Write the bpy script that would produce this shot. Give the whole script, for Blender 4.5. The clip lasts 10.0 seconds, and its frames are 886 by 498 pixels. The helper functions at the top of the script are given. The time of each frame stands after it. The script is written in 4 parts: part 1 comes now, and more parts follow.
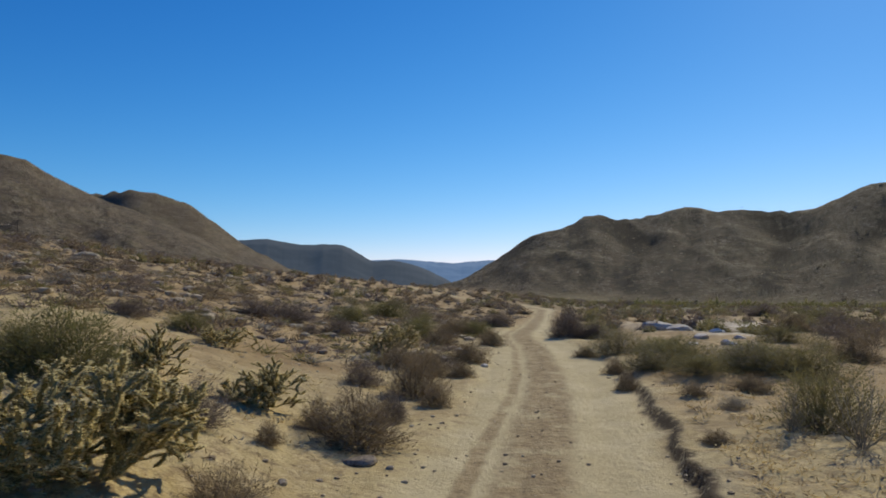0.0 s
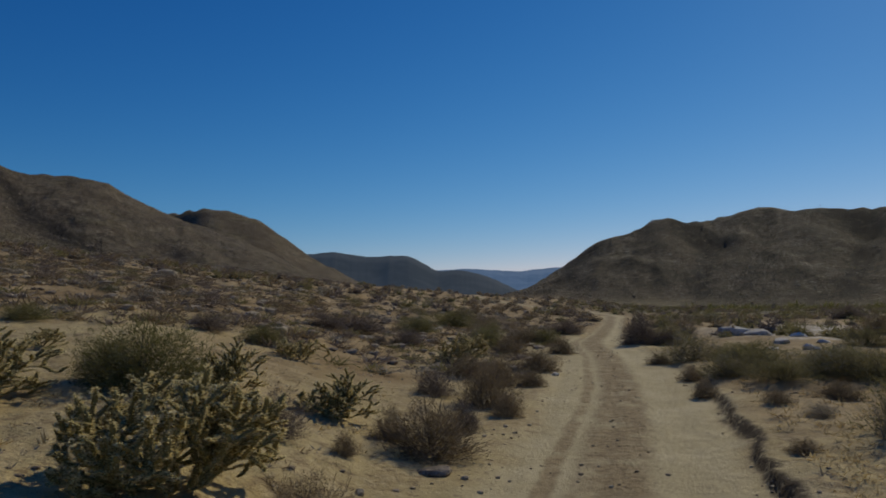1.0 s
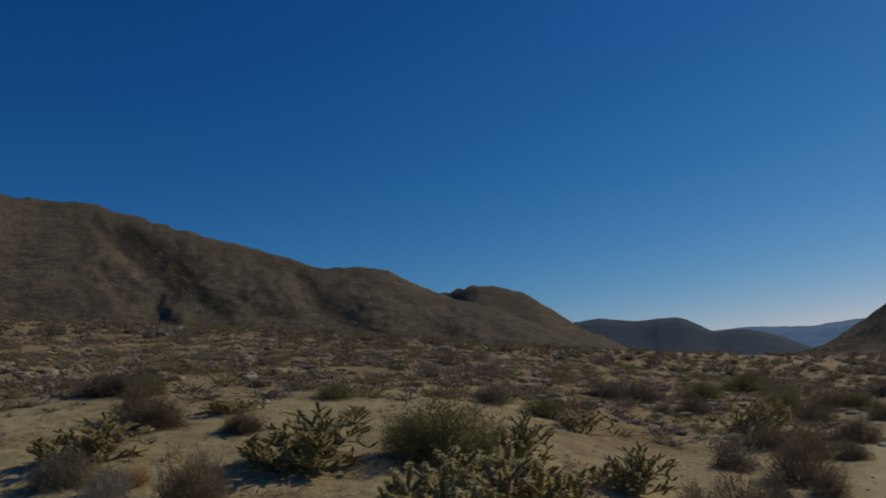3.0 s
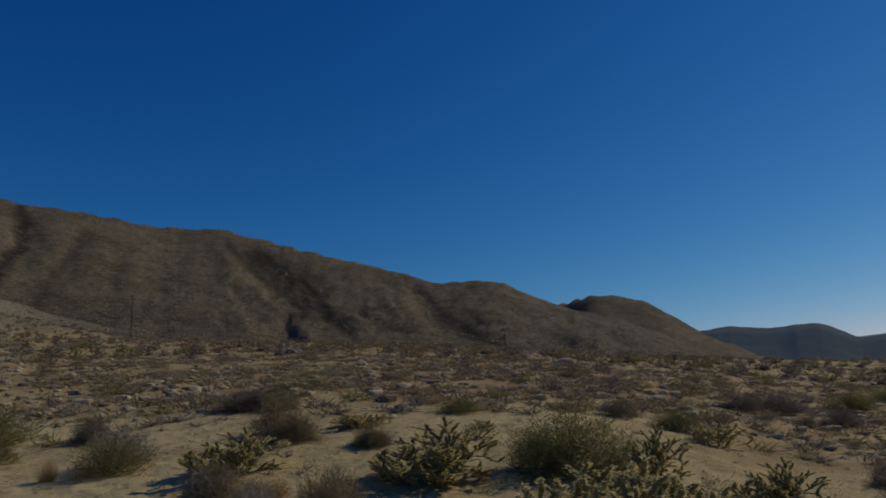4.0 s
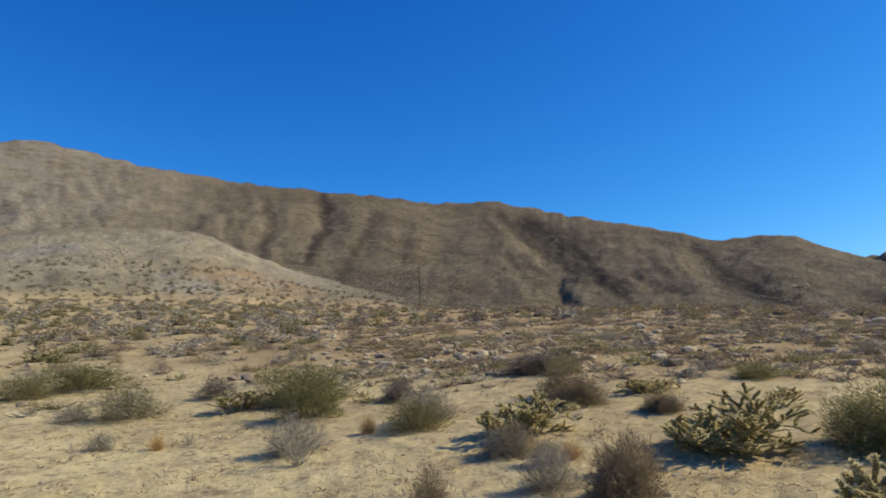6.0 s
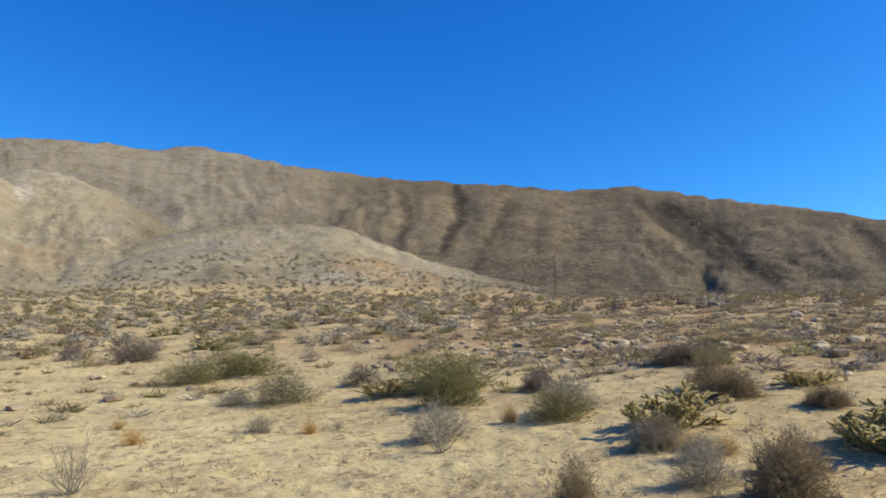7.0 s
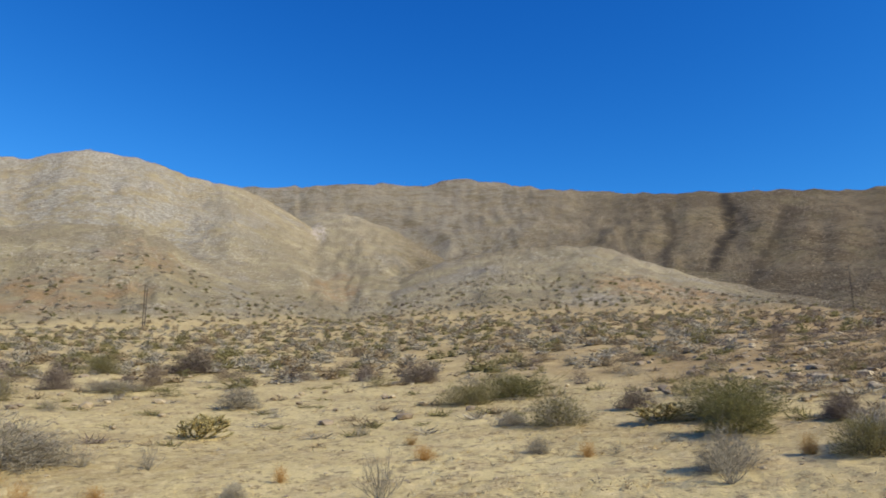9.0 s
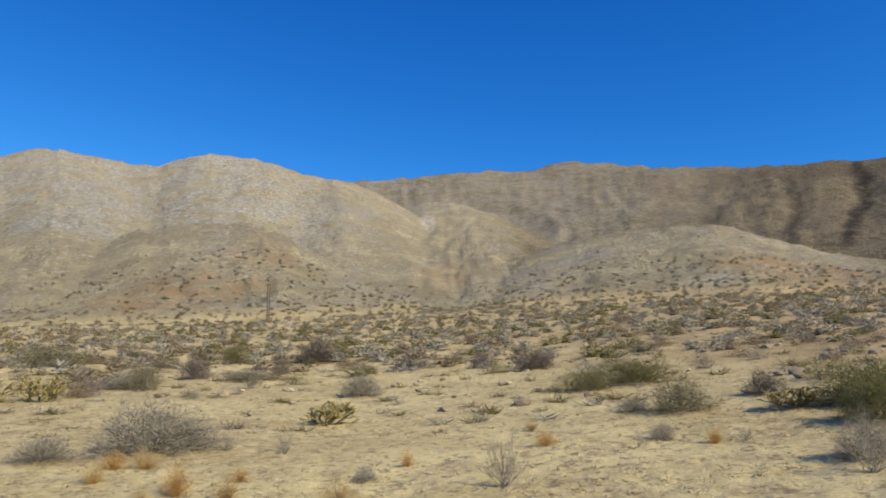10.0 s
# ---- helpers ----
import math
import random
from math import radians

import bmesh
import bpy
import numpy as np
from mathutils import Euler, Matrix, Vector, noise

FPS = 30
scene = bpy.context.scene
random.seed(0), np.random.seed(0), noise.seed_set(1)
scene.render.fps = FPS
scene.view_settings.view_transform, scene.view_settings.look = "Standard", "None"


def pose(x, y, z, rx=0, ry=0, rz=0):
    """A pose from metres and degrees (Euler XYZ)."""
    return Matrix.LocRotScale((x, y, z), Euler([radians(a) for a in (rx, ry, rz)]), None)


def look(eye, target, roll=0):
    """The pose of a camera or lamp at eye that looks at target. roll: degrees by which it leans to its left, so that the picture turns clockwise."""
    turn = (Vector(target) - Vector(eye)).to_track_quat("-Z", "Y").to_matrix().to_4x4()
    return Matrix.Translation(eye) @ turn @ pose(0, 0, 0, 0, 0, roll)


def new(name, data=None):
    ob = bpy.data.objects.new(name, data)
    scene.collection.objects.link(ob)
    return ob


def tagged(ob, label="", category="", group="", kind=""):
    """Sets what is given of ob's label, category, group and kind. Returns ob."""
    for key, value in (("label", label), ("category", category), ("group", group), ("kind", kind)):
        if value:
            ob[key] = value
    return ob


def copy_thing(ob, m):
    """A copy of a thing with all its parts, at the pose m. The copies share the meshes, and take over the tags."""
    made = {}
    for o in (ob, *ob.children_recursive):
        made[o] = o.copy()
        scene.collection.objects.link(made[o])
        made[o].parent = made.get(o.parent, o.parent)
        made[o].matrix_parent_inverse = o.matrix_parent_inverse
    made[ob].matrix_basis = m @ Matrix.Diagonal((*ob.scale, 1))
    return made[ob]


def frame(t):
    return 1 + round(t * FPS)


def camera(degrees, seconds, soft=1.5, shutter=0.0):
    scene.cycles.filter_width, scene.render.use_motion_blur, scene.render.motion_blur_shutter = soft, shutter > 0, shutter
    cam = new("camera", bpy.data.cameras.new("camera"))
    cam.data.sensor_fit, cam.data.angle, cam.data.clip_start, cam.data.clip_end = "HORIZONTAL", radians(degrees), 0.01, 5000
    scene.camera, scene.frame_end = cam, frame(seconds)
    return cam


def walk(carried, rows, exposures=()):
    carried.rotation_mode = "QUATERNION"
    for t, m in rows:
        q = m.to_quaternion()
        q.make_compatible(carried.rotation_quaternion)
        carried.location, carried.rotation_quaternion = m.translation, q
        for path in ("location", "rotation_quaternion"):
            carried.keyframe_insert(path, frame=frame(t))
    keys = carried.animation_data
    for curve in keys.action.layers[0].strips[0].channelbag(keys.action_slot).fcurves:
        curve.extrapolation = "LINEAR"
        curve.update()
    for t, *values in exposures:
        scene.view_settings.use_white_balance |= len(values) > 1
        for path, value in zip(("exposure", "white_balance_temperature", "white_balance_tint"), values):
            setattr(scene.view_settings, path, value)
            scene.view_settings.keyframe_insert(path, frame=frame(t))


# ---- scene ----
EYE = 1.65
SUN_AZ, SUN_EL = 33.0, 36.0          # clockwise from +y, and above the horizon, in degrees

cam = camera(63.8, 10.0, soft=1.8, shutter=0.15)
# seconds, x, y, z from the first eye, yaw, pitch, roll
ROWS = [
    (0.0, 0.000, 0.000, 0.000, -0.08, 4.36, -1.03),
    (0.5, -0.009, -0.009, 0.003, 2.89, 4.68, -0.52),
    (1.0, -0.032, -0.012, 0.003, 5.27, 5.06, 0.12),
    (1.5, -0.066, -0.012, 0.006, 8.95, 5.92, 0.53),
    (2.0, -0.100, -0.008, 0.010, 14.62, 6.82, 0.77),
    (2.5, -0.143, -0.005, 0.017, 20.00, 8.56, 1.86),
    (3.0, -0.175, -0.027, 0.023, 26.60, 10.96, 2.24),
    (4.3, -0.217, -0.062, 0.034, 38.36, 12.34, 2.50),
    (4.5, -0.222, -0.072, 0.034, 39.88, 12.27, 2.30),
    (5.0, -0.240, -0.088, 0.035, 44.85, 11.58, 2.26),
    (5.5, -0.266, -0.094, 0.039, 52.15, 10.78, 2.10),
    (5.7, -0.280, -0.096, 0.041, 54.53, 10.63, 2.08),
    (6.8, -0.340, -0.112, 0.047, 66.52, 9.99, 1.52),
    (7.0, -0.350, -0.122, 0.046, 68.66, 9.91, 1.40),
    (7.5, -0.365, -0.153, 0.048, 73.25, 9.80, 0.95),
    (8.0, -0.373, -0.180, 0.054, 78.93, 10.43, 1.15),
    (8.5, -0.330, -0.206, 0.058, 84.64, 11.74, 0.85),
    (9.0, -0.244, -0.242, 0.060, 89.61, 11.97, 0.56),
    (9.5, -0.160, -0.283, 0.063, 94.09, 11.62, 0.33),
    (10.0, -0.097, -0.314, 0.068, 98.60, 11.03, 1.00),
]
EXPOSURES = [(0.0, 0.0), (0.5, -0.42), (1.0, -0.8), (2.0, -1.0), (3.0, -1.0), (4.5, -0.85), (5.0, -0.48), (5.5, 0.12), (7.0, 0.82), (7.5, 0.84), (8.5, 0.65), (10.0, 0.56)]
walk(cam, [(t, pose(x, y, EYE + z, 90 + pitch, roll, yaw)) for t, x, y, z, yaw, pitch, roll in ROWS], EXPOSURES)

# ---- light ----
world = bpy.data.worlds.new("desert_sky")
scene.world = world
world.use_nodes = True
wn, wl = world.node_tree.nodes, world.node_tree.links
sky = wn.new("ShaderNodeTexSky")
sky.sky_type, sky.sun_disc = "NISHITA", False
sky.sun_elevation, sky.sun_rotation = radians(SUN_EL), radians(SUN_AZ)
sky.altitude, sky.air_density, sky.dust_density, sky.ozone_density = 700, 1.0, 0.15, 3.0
# a clear dry sky, vivid as this camera shows it: a gain and power curve on each channel deepens it towards the zenith
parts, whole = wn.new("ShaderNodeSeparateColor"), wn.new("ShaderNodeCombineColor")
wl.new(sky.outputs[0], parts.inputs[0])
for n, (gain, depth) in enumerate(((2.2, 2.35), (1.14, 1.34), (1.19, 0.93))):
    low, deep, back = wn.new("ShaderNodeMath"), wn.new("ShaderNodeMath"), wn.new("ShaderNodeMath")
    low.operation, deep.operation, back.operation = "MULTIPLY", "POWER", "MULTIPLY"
    # the colour is scaled back up by 10 here, so the strength stays low
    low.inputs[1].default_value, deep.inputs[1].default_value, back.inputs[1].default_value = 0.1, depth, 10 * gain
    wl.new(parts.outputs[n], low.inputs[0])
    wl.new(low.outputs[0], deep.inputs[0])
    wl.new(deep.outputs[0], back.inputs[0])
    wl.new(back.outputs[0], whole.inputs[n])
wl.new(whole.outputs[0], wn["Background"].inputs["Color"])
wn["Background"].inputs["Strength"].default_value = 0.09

lamp = bpy.data.lights.new("sun", "SUN")
lamp.energy, lamp.angle, lamp.color = 3.8, radians(0.55), (1.0, 0.905, 0.67)
sun = new("sun", lamp)
sun_from = Vector((math.sin(radians(SUN_AZ)) * math.cos(radians(SUN_EL)), math.cos(radians(SUN_AZ)) * math.cos(radians(SUN_EL)), math.sin(radians(SUN_EL))))
sun.matrix_world = look(sun_from * 100, (0, 0, 0))
# ---- shape of the land ----
def curve(xs, ys, x):
    """A smooth curve through the knots, flat beyond its ends."""
    xs, ys = np.asarray(xs, float), np.asarray(ys, float)
    x = np.clip(x, xs[0], xs[-1])
    slope = np.gradient(ys, xs)
    i = np.clip(np.searchsorted(xs, x) - 1, 0, len(xs) - 2)
    h = xs[i + 1] - xs[i]
    u = (x - xs[i]) / h
    return ((1 + 2 * u) * (1 - u) ** 2 * ys[i] + u * (1 - u) ** 2 * h * slope[i]
            + u * u * (3 - 2 * u) * ys[i + 1] + u * u * (u - 1) * h * slope[i + 1])


def lattice(i, j, seed):
    n = (i.astype(np.int64) * 374761393 + j.astype(np.int64) * 668265263 + seed * 1442695041) & 0x7FFFFFFF
    n = ((n ^ (n >> 13)) * 1274126177) & 0x7FFFFFFF
    return ((n ^ (n >> 16)) & 0xFFFF) / 32767.5 - 1.0


def bumps(x, y, seed=0, octaves=3):
    """Value noise in -1..1."""
    total, weight, out = 0.0, 1.0, 0.0
    for o in range(octaves):
        i, j = np.floor(x), np.floor(y)
        u, v = x - i, y - j
        u, v = u * u * (3 - 2 * u), v * v * (3 - 2 * v)
        a = lattice(i, j, seed + o) * (1 - u) + lattice(i + 1, j, seed + o) * u
        b = lattice(i, j + 1, seed + o) * (1 - u) + lattice(i + 1, j + 1, seed + o) * u
        out = out + weight * (a * (1 - v) + b * v)
        total += weight
        weight *= 0.5
        x, y = x * 2.03 + 17.1, y * 2.03 - 9.7
    return out / total


def step(a, b, x):
    u = np.clip((x - a) / (b - a), 0, 1)
    return u * u * (3 - 2 * u)


# the track: centre line and half width along y
ROAD_Y = [-400, -40, 0, 6.2, 8.1, 10.4, 13, 17.2, 21.7, 25.3, 28.1, 32.2, 38.5, 47.9, 57, 66, 76, 90, 140]
ROAD_X = [-60, -7, -0.15, 0.93, 1.27, 1.68, 2.08, 2.57, 2.95, 3.08, 3.3, 4.07, 5.15, 6.7, 8.0, 9.2, 7.6, 3, -8]
ROAD_HALF = [1.2, 1.2, 1.15, 1.14, 1.17, 1.23, 1.32, 1.4, 1.32, 1.12, 1.05, 0.8, 0.65, 0.65, 0.7, 0.95, 1.0, 1.0, 1.0]
# the alluvial fan: how steeply it climbs in each direction (degrees seen from the first eye at 150 m), and how it bends upwards
FAN_AZ = [-180, -150, -131, -119, -107, -93, -80, -67, -57, -48, -36, -27, -16, -8, 0, 6, 10, 15, 25, 60, 120, 180]
FAN_EL = [2.2, 3.4, 4.5, 5.1, 5.7, 6.2, 6.6, 6.0, 5.6, 5.3, 4.6, 3.7, 2.5, 1.8, 1.15, 0.75, 0.3, 0.05, 0.1, 0.5, 1.0, 2.2]
FAN_BEND = [1.3, 1.3, 1.25, 1.25, 1.3, 1.25, 1.2, 1.08, 1.0, 0.95, 0.92, 0.88, 0.95, 1.15, 1.3, 1.2, 1.0, 0.75, 0.75, 0.8, 1.0, 1.3]
# each range of hills: azimuths, elevation of its crest in degrees, distance of crest and foot, size of its gullies
LONG_HILL = ([-180, -150, -128, -114, -105, -100, -95, -91.5, -88, -82.5, -77, -72, -65.3, -57, -53.3, -47.5, -39.6, -35.3, -32.8, -30.8, -29.5, -26.8, -22, -17, -12],
             [9, 13, 15.5, 16.2, 16.6, 16.95, 17.3, 17.2, 17.6, 16.9, 16.2, 15.65, 15.2, 14.15, 14.1, 12.75, 10.85, 9.65, 9.78, 9.45, 8.75, 7.5, 5.9, 3.8, 1.5], 800, 330, 0.36)
KNOB_HILL = ([-42, -36, -31, -27, -23.4, -20.1, -17.8, -16, -13.5, -10], [4.0, 5.2, 6.4, 7.35, 7.95, 7.3, 5.85, 4.6, 3.2, 1.4], 1150, 800, 0.3)
LEFT_HILL = ([-180, -160, -145, -131.4, -129.4, -126, -120.5, -118.8, -113.3, -109.7, -106, -103, -100.3, -97.5, -94.5, -90],
             [8, 12, 15, 16.2, 17.05, 17.1, 17.05, 17.7, 17.85, 16.95, 16.4, 15.2, 13.6, 11.8, 9.5, 5], 430, 180, 0.22)
MID_HILL = ([-110, -107, -105, -103.2, -101.3, -99.4, -97.1, -94.3, -91.5, -88, -84], [5, 8.6, 11.0, 12.9, 14.2, 14.8, 14.65, 13.8, 12.4, 10.2, 6], 480, 185, 0.2)
LOW_HILL = ([-150, -138, -131, -127.2, -124.8, -122.6, -117.8, -112.3, -109.5, -106.8, -103, -98], [4, 6, 7.2, 8.3, 10.3, 11.8, 12.6, 12.5, 11.1, 10.1, 8.7, 5], 265, 152, 0.09)
SPUR_HILL = ([-100, -96, -93, -90, -86, -80, -77, -74, -71.9, -68.5, -65, -61, -57, -52], [5, 8, 9.6, 10.9, 11.7, 11.95, 11.75, 10.75, 9.95, 8.75, 7.65, 6.7, 5.7, 4], 300, 152, 0.12)
RIGHT_HILL = ([-6, -2, 0.8, 3.9, 7.4, 9.1, 11.7, 14.5, 19, 21.2, 23.7, 26.2, 27.8, 30.8, 32.5, 40, 60, 90, 130, 180],
              [0.0, 0.6, 1.5, 3.35, 5.65, 6.0, 7.15, 6.85, 7.65, 7.4, 7.45, 7.15, 7.35, 8.65, 9.0, 9.5, 9, 6, 5, 3], 560, 345, 0.34)
# ravines and hollows cut into each hill: points as azimuth and elevation in degrees, then half width in degrees and depth in metres
RAVINES = {
    0: [([(-52.6, 12.9), (-50.4, 10.6), (-47.3, 8.4), (-44, 6.6)], 0.7, 11), ([(-50.6, 12.1), (-46.8, 9.7), (-45.6, 7.8), (-43.4, 6.6)], 1.5, 24),
        ([(-67.3, 14.8), (-66.8, 12.8), (-68.2, 9.7)], 0.9, 15), ([(-71.5, 14.2), (-71.3, 12.6), (-71.9, 9.6)], 0.8, 10), ([(-60.8, 12.0), (-61.2, 7.6)], 0.6, 6),
        ([(-62.8, 13.2), (-65.1, 9.4), (-66.2, 7.6)], 0.8, 9), ([(-85.4, 16.3), (-88.2, 13.0)], 2.2, 6), ([(-75.5, 15.4), (-79.9, 12.0)], 2.2, 7), ([(-97, 16.5), (-92.9, 13.0)], 2.2, 6),
        ([(-37.6, 9.2), (-35.8, 6.7), (-31.9, 4.5)], 1.0, 14), ([(-31.7, 9.0), (-29.8, 6.6), (-27.4, 4.3)], 0.8, 8), ([(-41, 10.4), (-39, 8.0), (-36, 5.2)], 0.8, 8),
        ([(-56.5, 12.6), (-58.3, 9.0), (-58.8, 7.0)], 1.3, 7)],
    2: [([(-124, 16.5), (-121.5, 12.3)], 1.4, 8), ([(-117, 17.2), (-113, 13.6)], 1.4, 7), ([(-112.2, 13.4), (-107.2, 9.8)], 1.2, 6)],
    3: [([(-104.6, 12.0), (-102.0, 8.6)], 1.0, 7), ([(-93.1, 9.4), (-90.2, 12.2)], 1.1, 6), ([(-99, 13.8), (-97.5, 9.4)], 1.0, 4)],
    6: [([(24.2, 7.4), (26.0, 5.2), (24.5, 1.9)], 1.7, 22), ([(32.2, 6.2), (30.7, 4.3), (29.8, 2.2)], 1.2, 15), ([(13.6, 6.9), (15.4, 4.5), (14.5, 1.8)], 1.6, 14),
        ([(7.0, 5.3), (4.8, 3.1), (3.0, 1.2)], 0.9, 10), ([(19.4, 7.0), (18.9, 4.0), (17.5, 1.4)], 1.1, 9), ([(10.5, 5.5), (10.2, 3.0)], 0.9, 6)],
}
HILLS = (LONG_HILL, KNOB_HILL, LEFT_HILL, MID_HILL, LOW_HILL, SPUR_HILL, RIGHT_HILL)


def line_gap(az, high, line):
    """How far, in degrees, each direction lies from a bent line."""
    near = np.full(az.shape, 99.0)
    for (a0, e0), (a1, e1) in zip(line, line[1:]):
        k = np.clip(((az - a0) * (a1 - a0) + (high - e0) * (e1 - e0)) / ((a1 - a0) ** 2 + (e1 - e0) ** 2), 0, 1)
        near = np.minimum(near, np.hypot(az - a0 - k * (a1 - a0), high - e0 - k * (e1 - e0)))
    return near


def fan(x, y):
    az, r = np.degrees(np.arctan2(x, y)), np.hypot(x, y)
    rise = 1.65 + 150 * np.tan(np.radians(curve(FAN_AZ, FAN_EL, az)))
    u = np.maximum(r / 150, 1e-6)
    near = np.minimum(u, 1) ** curve(FAN_AZ, FAN_BEND, az)
    return rise * near + np.clip(u - 1, 0, 3) * rise * 0.12


def road_at(y):
    return curve(ROAD_Y, ROAD_X, y)


def land(x, y, fine=True):
    """Height of the ground at x, y."""
    x, y = np.asarray(x, float), np.asarray(y, float)
    az, r = np.degrees(np.arctan2(x, y)), np.hypot(x, y)
    centre, half = road_at(y), curve(ROAD_Y, ROAD_HALF, y)
    side = x - centre
    off = np.abs(side)
    wobble = 0.25 * bumps(x * 0.7, y * 0.7, 3) + 0.1 * bumps(x * 3, y * 3, 5)
    beside = step(half - 0.15, half + 1.6, off + wobble * 0.5)
    z = fan(x, y) * beside + fan(centre, y) * (1 - beside)
    z = z + beside * np.minimum(r / 30, 1.5) * 0.16 * bumps(x * 0.2, y * 0.2, 11)
    # cut bank along the track, a hand high
    bank = half + 0.12 + 0.5 * wobble + 0.07 * bumps(x * 4, y * 4, 16)
    z = z + (0.085 + 0.045 * bumps(x * 2.2, y * 2.2, 15)) * step(bank - 0.03, bank + 0.04, side) * step(-0.5, 0.0, bumps(x * 0.9, y * 0.9, 15)) * step(-3, 2, y) * (1 - step(15, 21, y)) + 0.05 * step(half - 0.1, half + 0.3, off)
    if fine:
        rut = np.exp(-((off - 0.62) / 0.26) ** 2)
        z = z - 0.022 * rut * (1 - beside) - 0.012 * np.exp(-((side + 0.25) / 0.07) ** 2) * (1 - beside)
        rough = beside * (0.022 * bumps(x * 1.3, y * 1.3, 21) + 0.03 * bumps(x * 4.5, y * 4.5, 25)) + 0.006 * bumps(x * 9, y * 9, 29)
        z = z + rough * np.clip(1.2 - r / 150, 0.2, 1)
        z = z + step(22, 45, r) * beside * 0.22 * bumps(x * 0.5, y * 0.5, 31)
    # the hills
    for n, (knots, crest, far, foot, carve) in enumerate(HILLS):
        past = np.maximum(knots[0] - az, 0) * (knots[0] > -180) + np.maximum(az - knots[-1], 0) * (knots[-1] < 180)
        e = curve(knots, crest, az) - 1.5 * past + 0.07 * bumps(az * 1.7, az * 0.0 + n, 41, 4)
        far_r = far * (1 + 0.1 * bumps(az * 0.09, az * 0.0 + 3.3 * n, 47))
        foot_r = foot * (1 + 0.06 * bumps(az * 0.15, az * 0.0 + 7.7 * n, 53))
        top = 1.65 + far_r * np.tan(np.radians(e))
        u = (r - foot_r) / (far_r - foot_r)
        low = fan(x, y)
        slope = np.clip(u, 0, 1)
        body = low + (top - low) * (0.75 * slope + 0.25 * slope * slope)
        s = az * 0.0174 * far_r
        bend = 34 * bumps(s / 130, r / 130, 59 + n)
        flow, along = s + bend + 0.42 * (r - far_r) * step(-66, -52, az), r + 30 * bumps(s / 110, r / 90, 83 + n)
        gully = (1 - 2 * np.abs(bumps(flow / 95, along / 300, 61 + n, 2))) * 13 + (1 - 2 * np.abs(bumps(flow / 36, along / 95, 67 + n, 3))) * 7 + bumps(s / 15, r / 26, 71 + n, 3) * 3.0
        gully = np.maximum(gully, -6)
        inside = np.clip(slope * 3.2, 0, 1) * np.clip((1 - slope) * 3.2, 0, 1)
        high = np.degrees(np.arctan2(body - 1.65, r))
        body = body + np.maximum(carve * (gully - 8) * inside, -0.4 * np.maximum(body - low, 0))
        for line, wide, deep in RAVINES.get(n, ()):
            near = line_gap(az + 0.25 * bumps(s / 30, r / 30, 87 + n), high, line)
            body = body - np.minimum((0.45 if n == 6 else 0.3) * deep * (1 - step(0, 1.7 * wide, near)) * np.clip((1 - slope) * 5, 0, 1) * np.clip((high - line[-1][1] - 0.4) / 3.0, 0, 1), 0.3 * np.maximum(body - low, 0))
        # ledges where the beds crop out, and loose outcrops
        body = body + (2.6 if n == 0 else 0.9) * bumps(s / 65, body / 11, 89 + n, 2) * inside
        body = body + (bumps(s / 8, r / 14, 79 + n, 2) * 1.1) * np.clip(slope * 4, 0, 1)
        back = top - (r - far_r) * 0.45
        body = np.where(u > 1, np.minimum(top, back), body)
        live = (u > 0) & (e > -1)
        z = np.where(live, np.maximum(z, body), z)
    return z
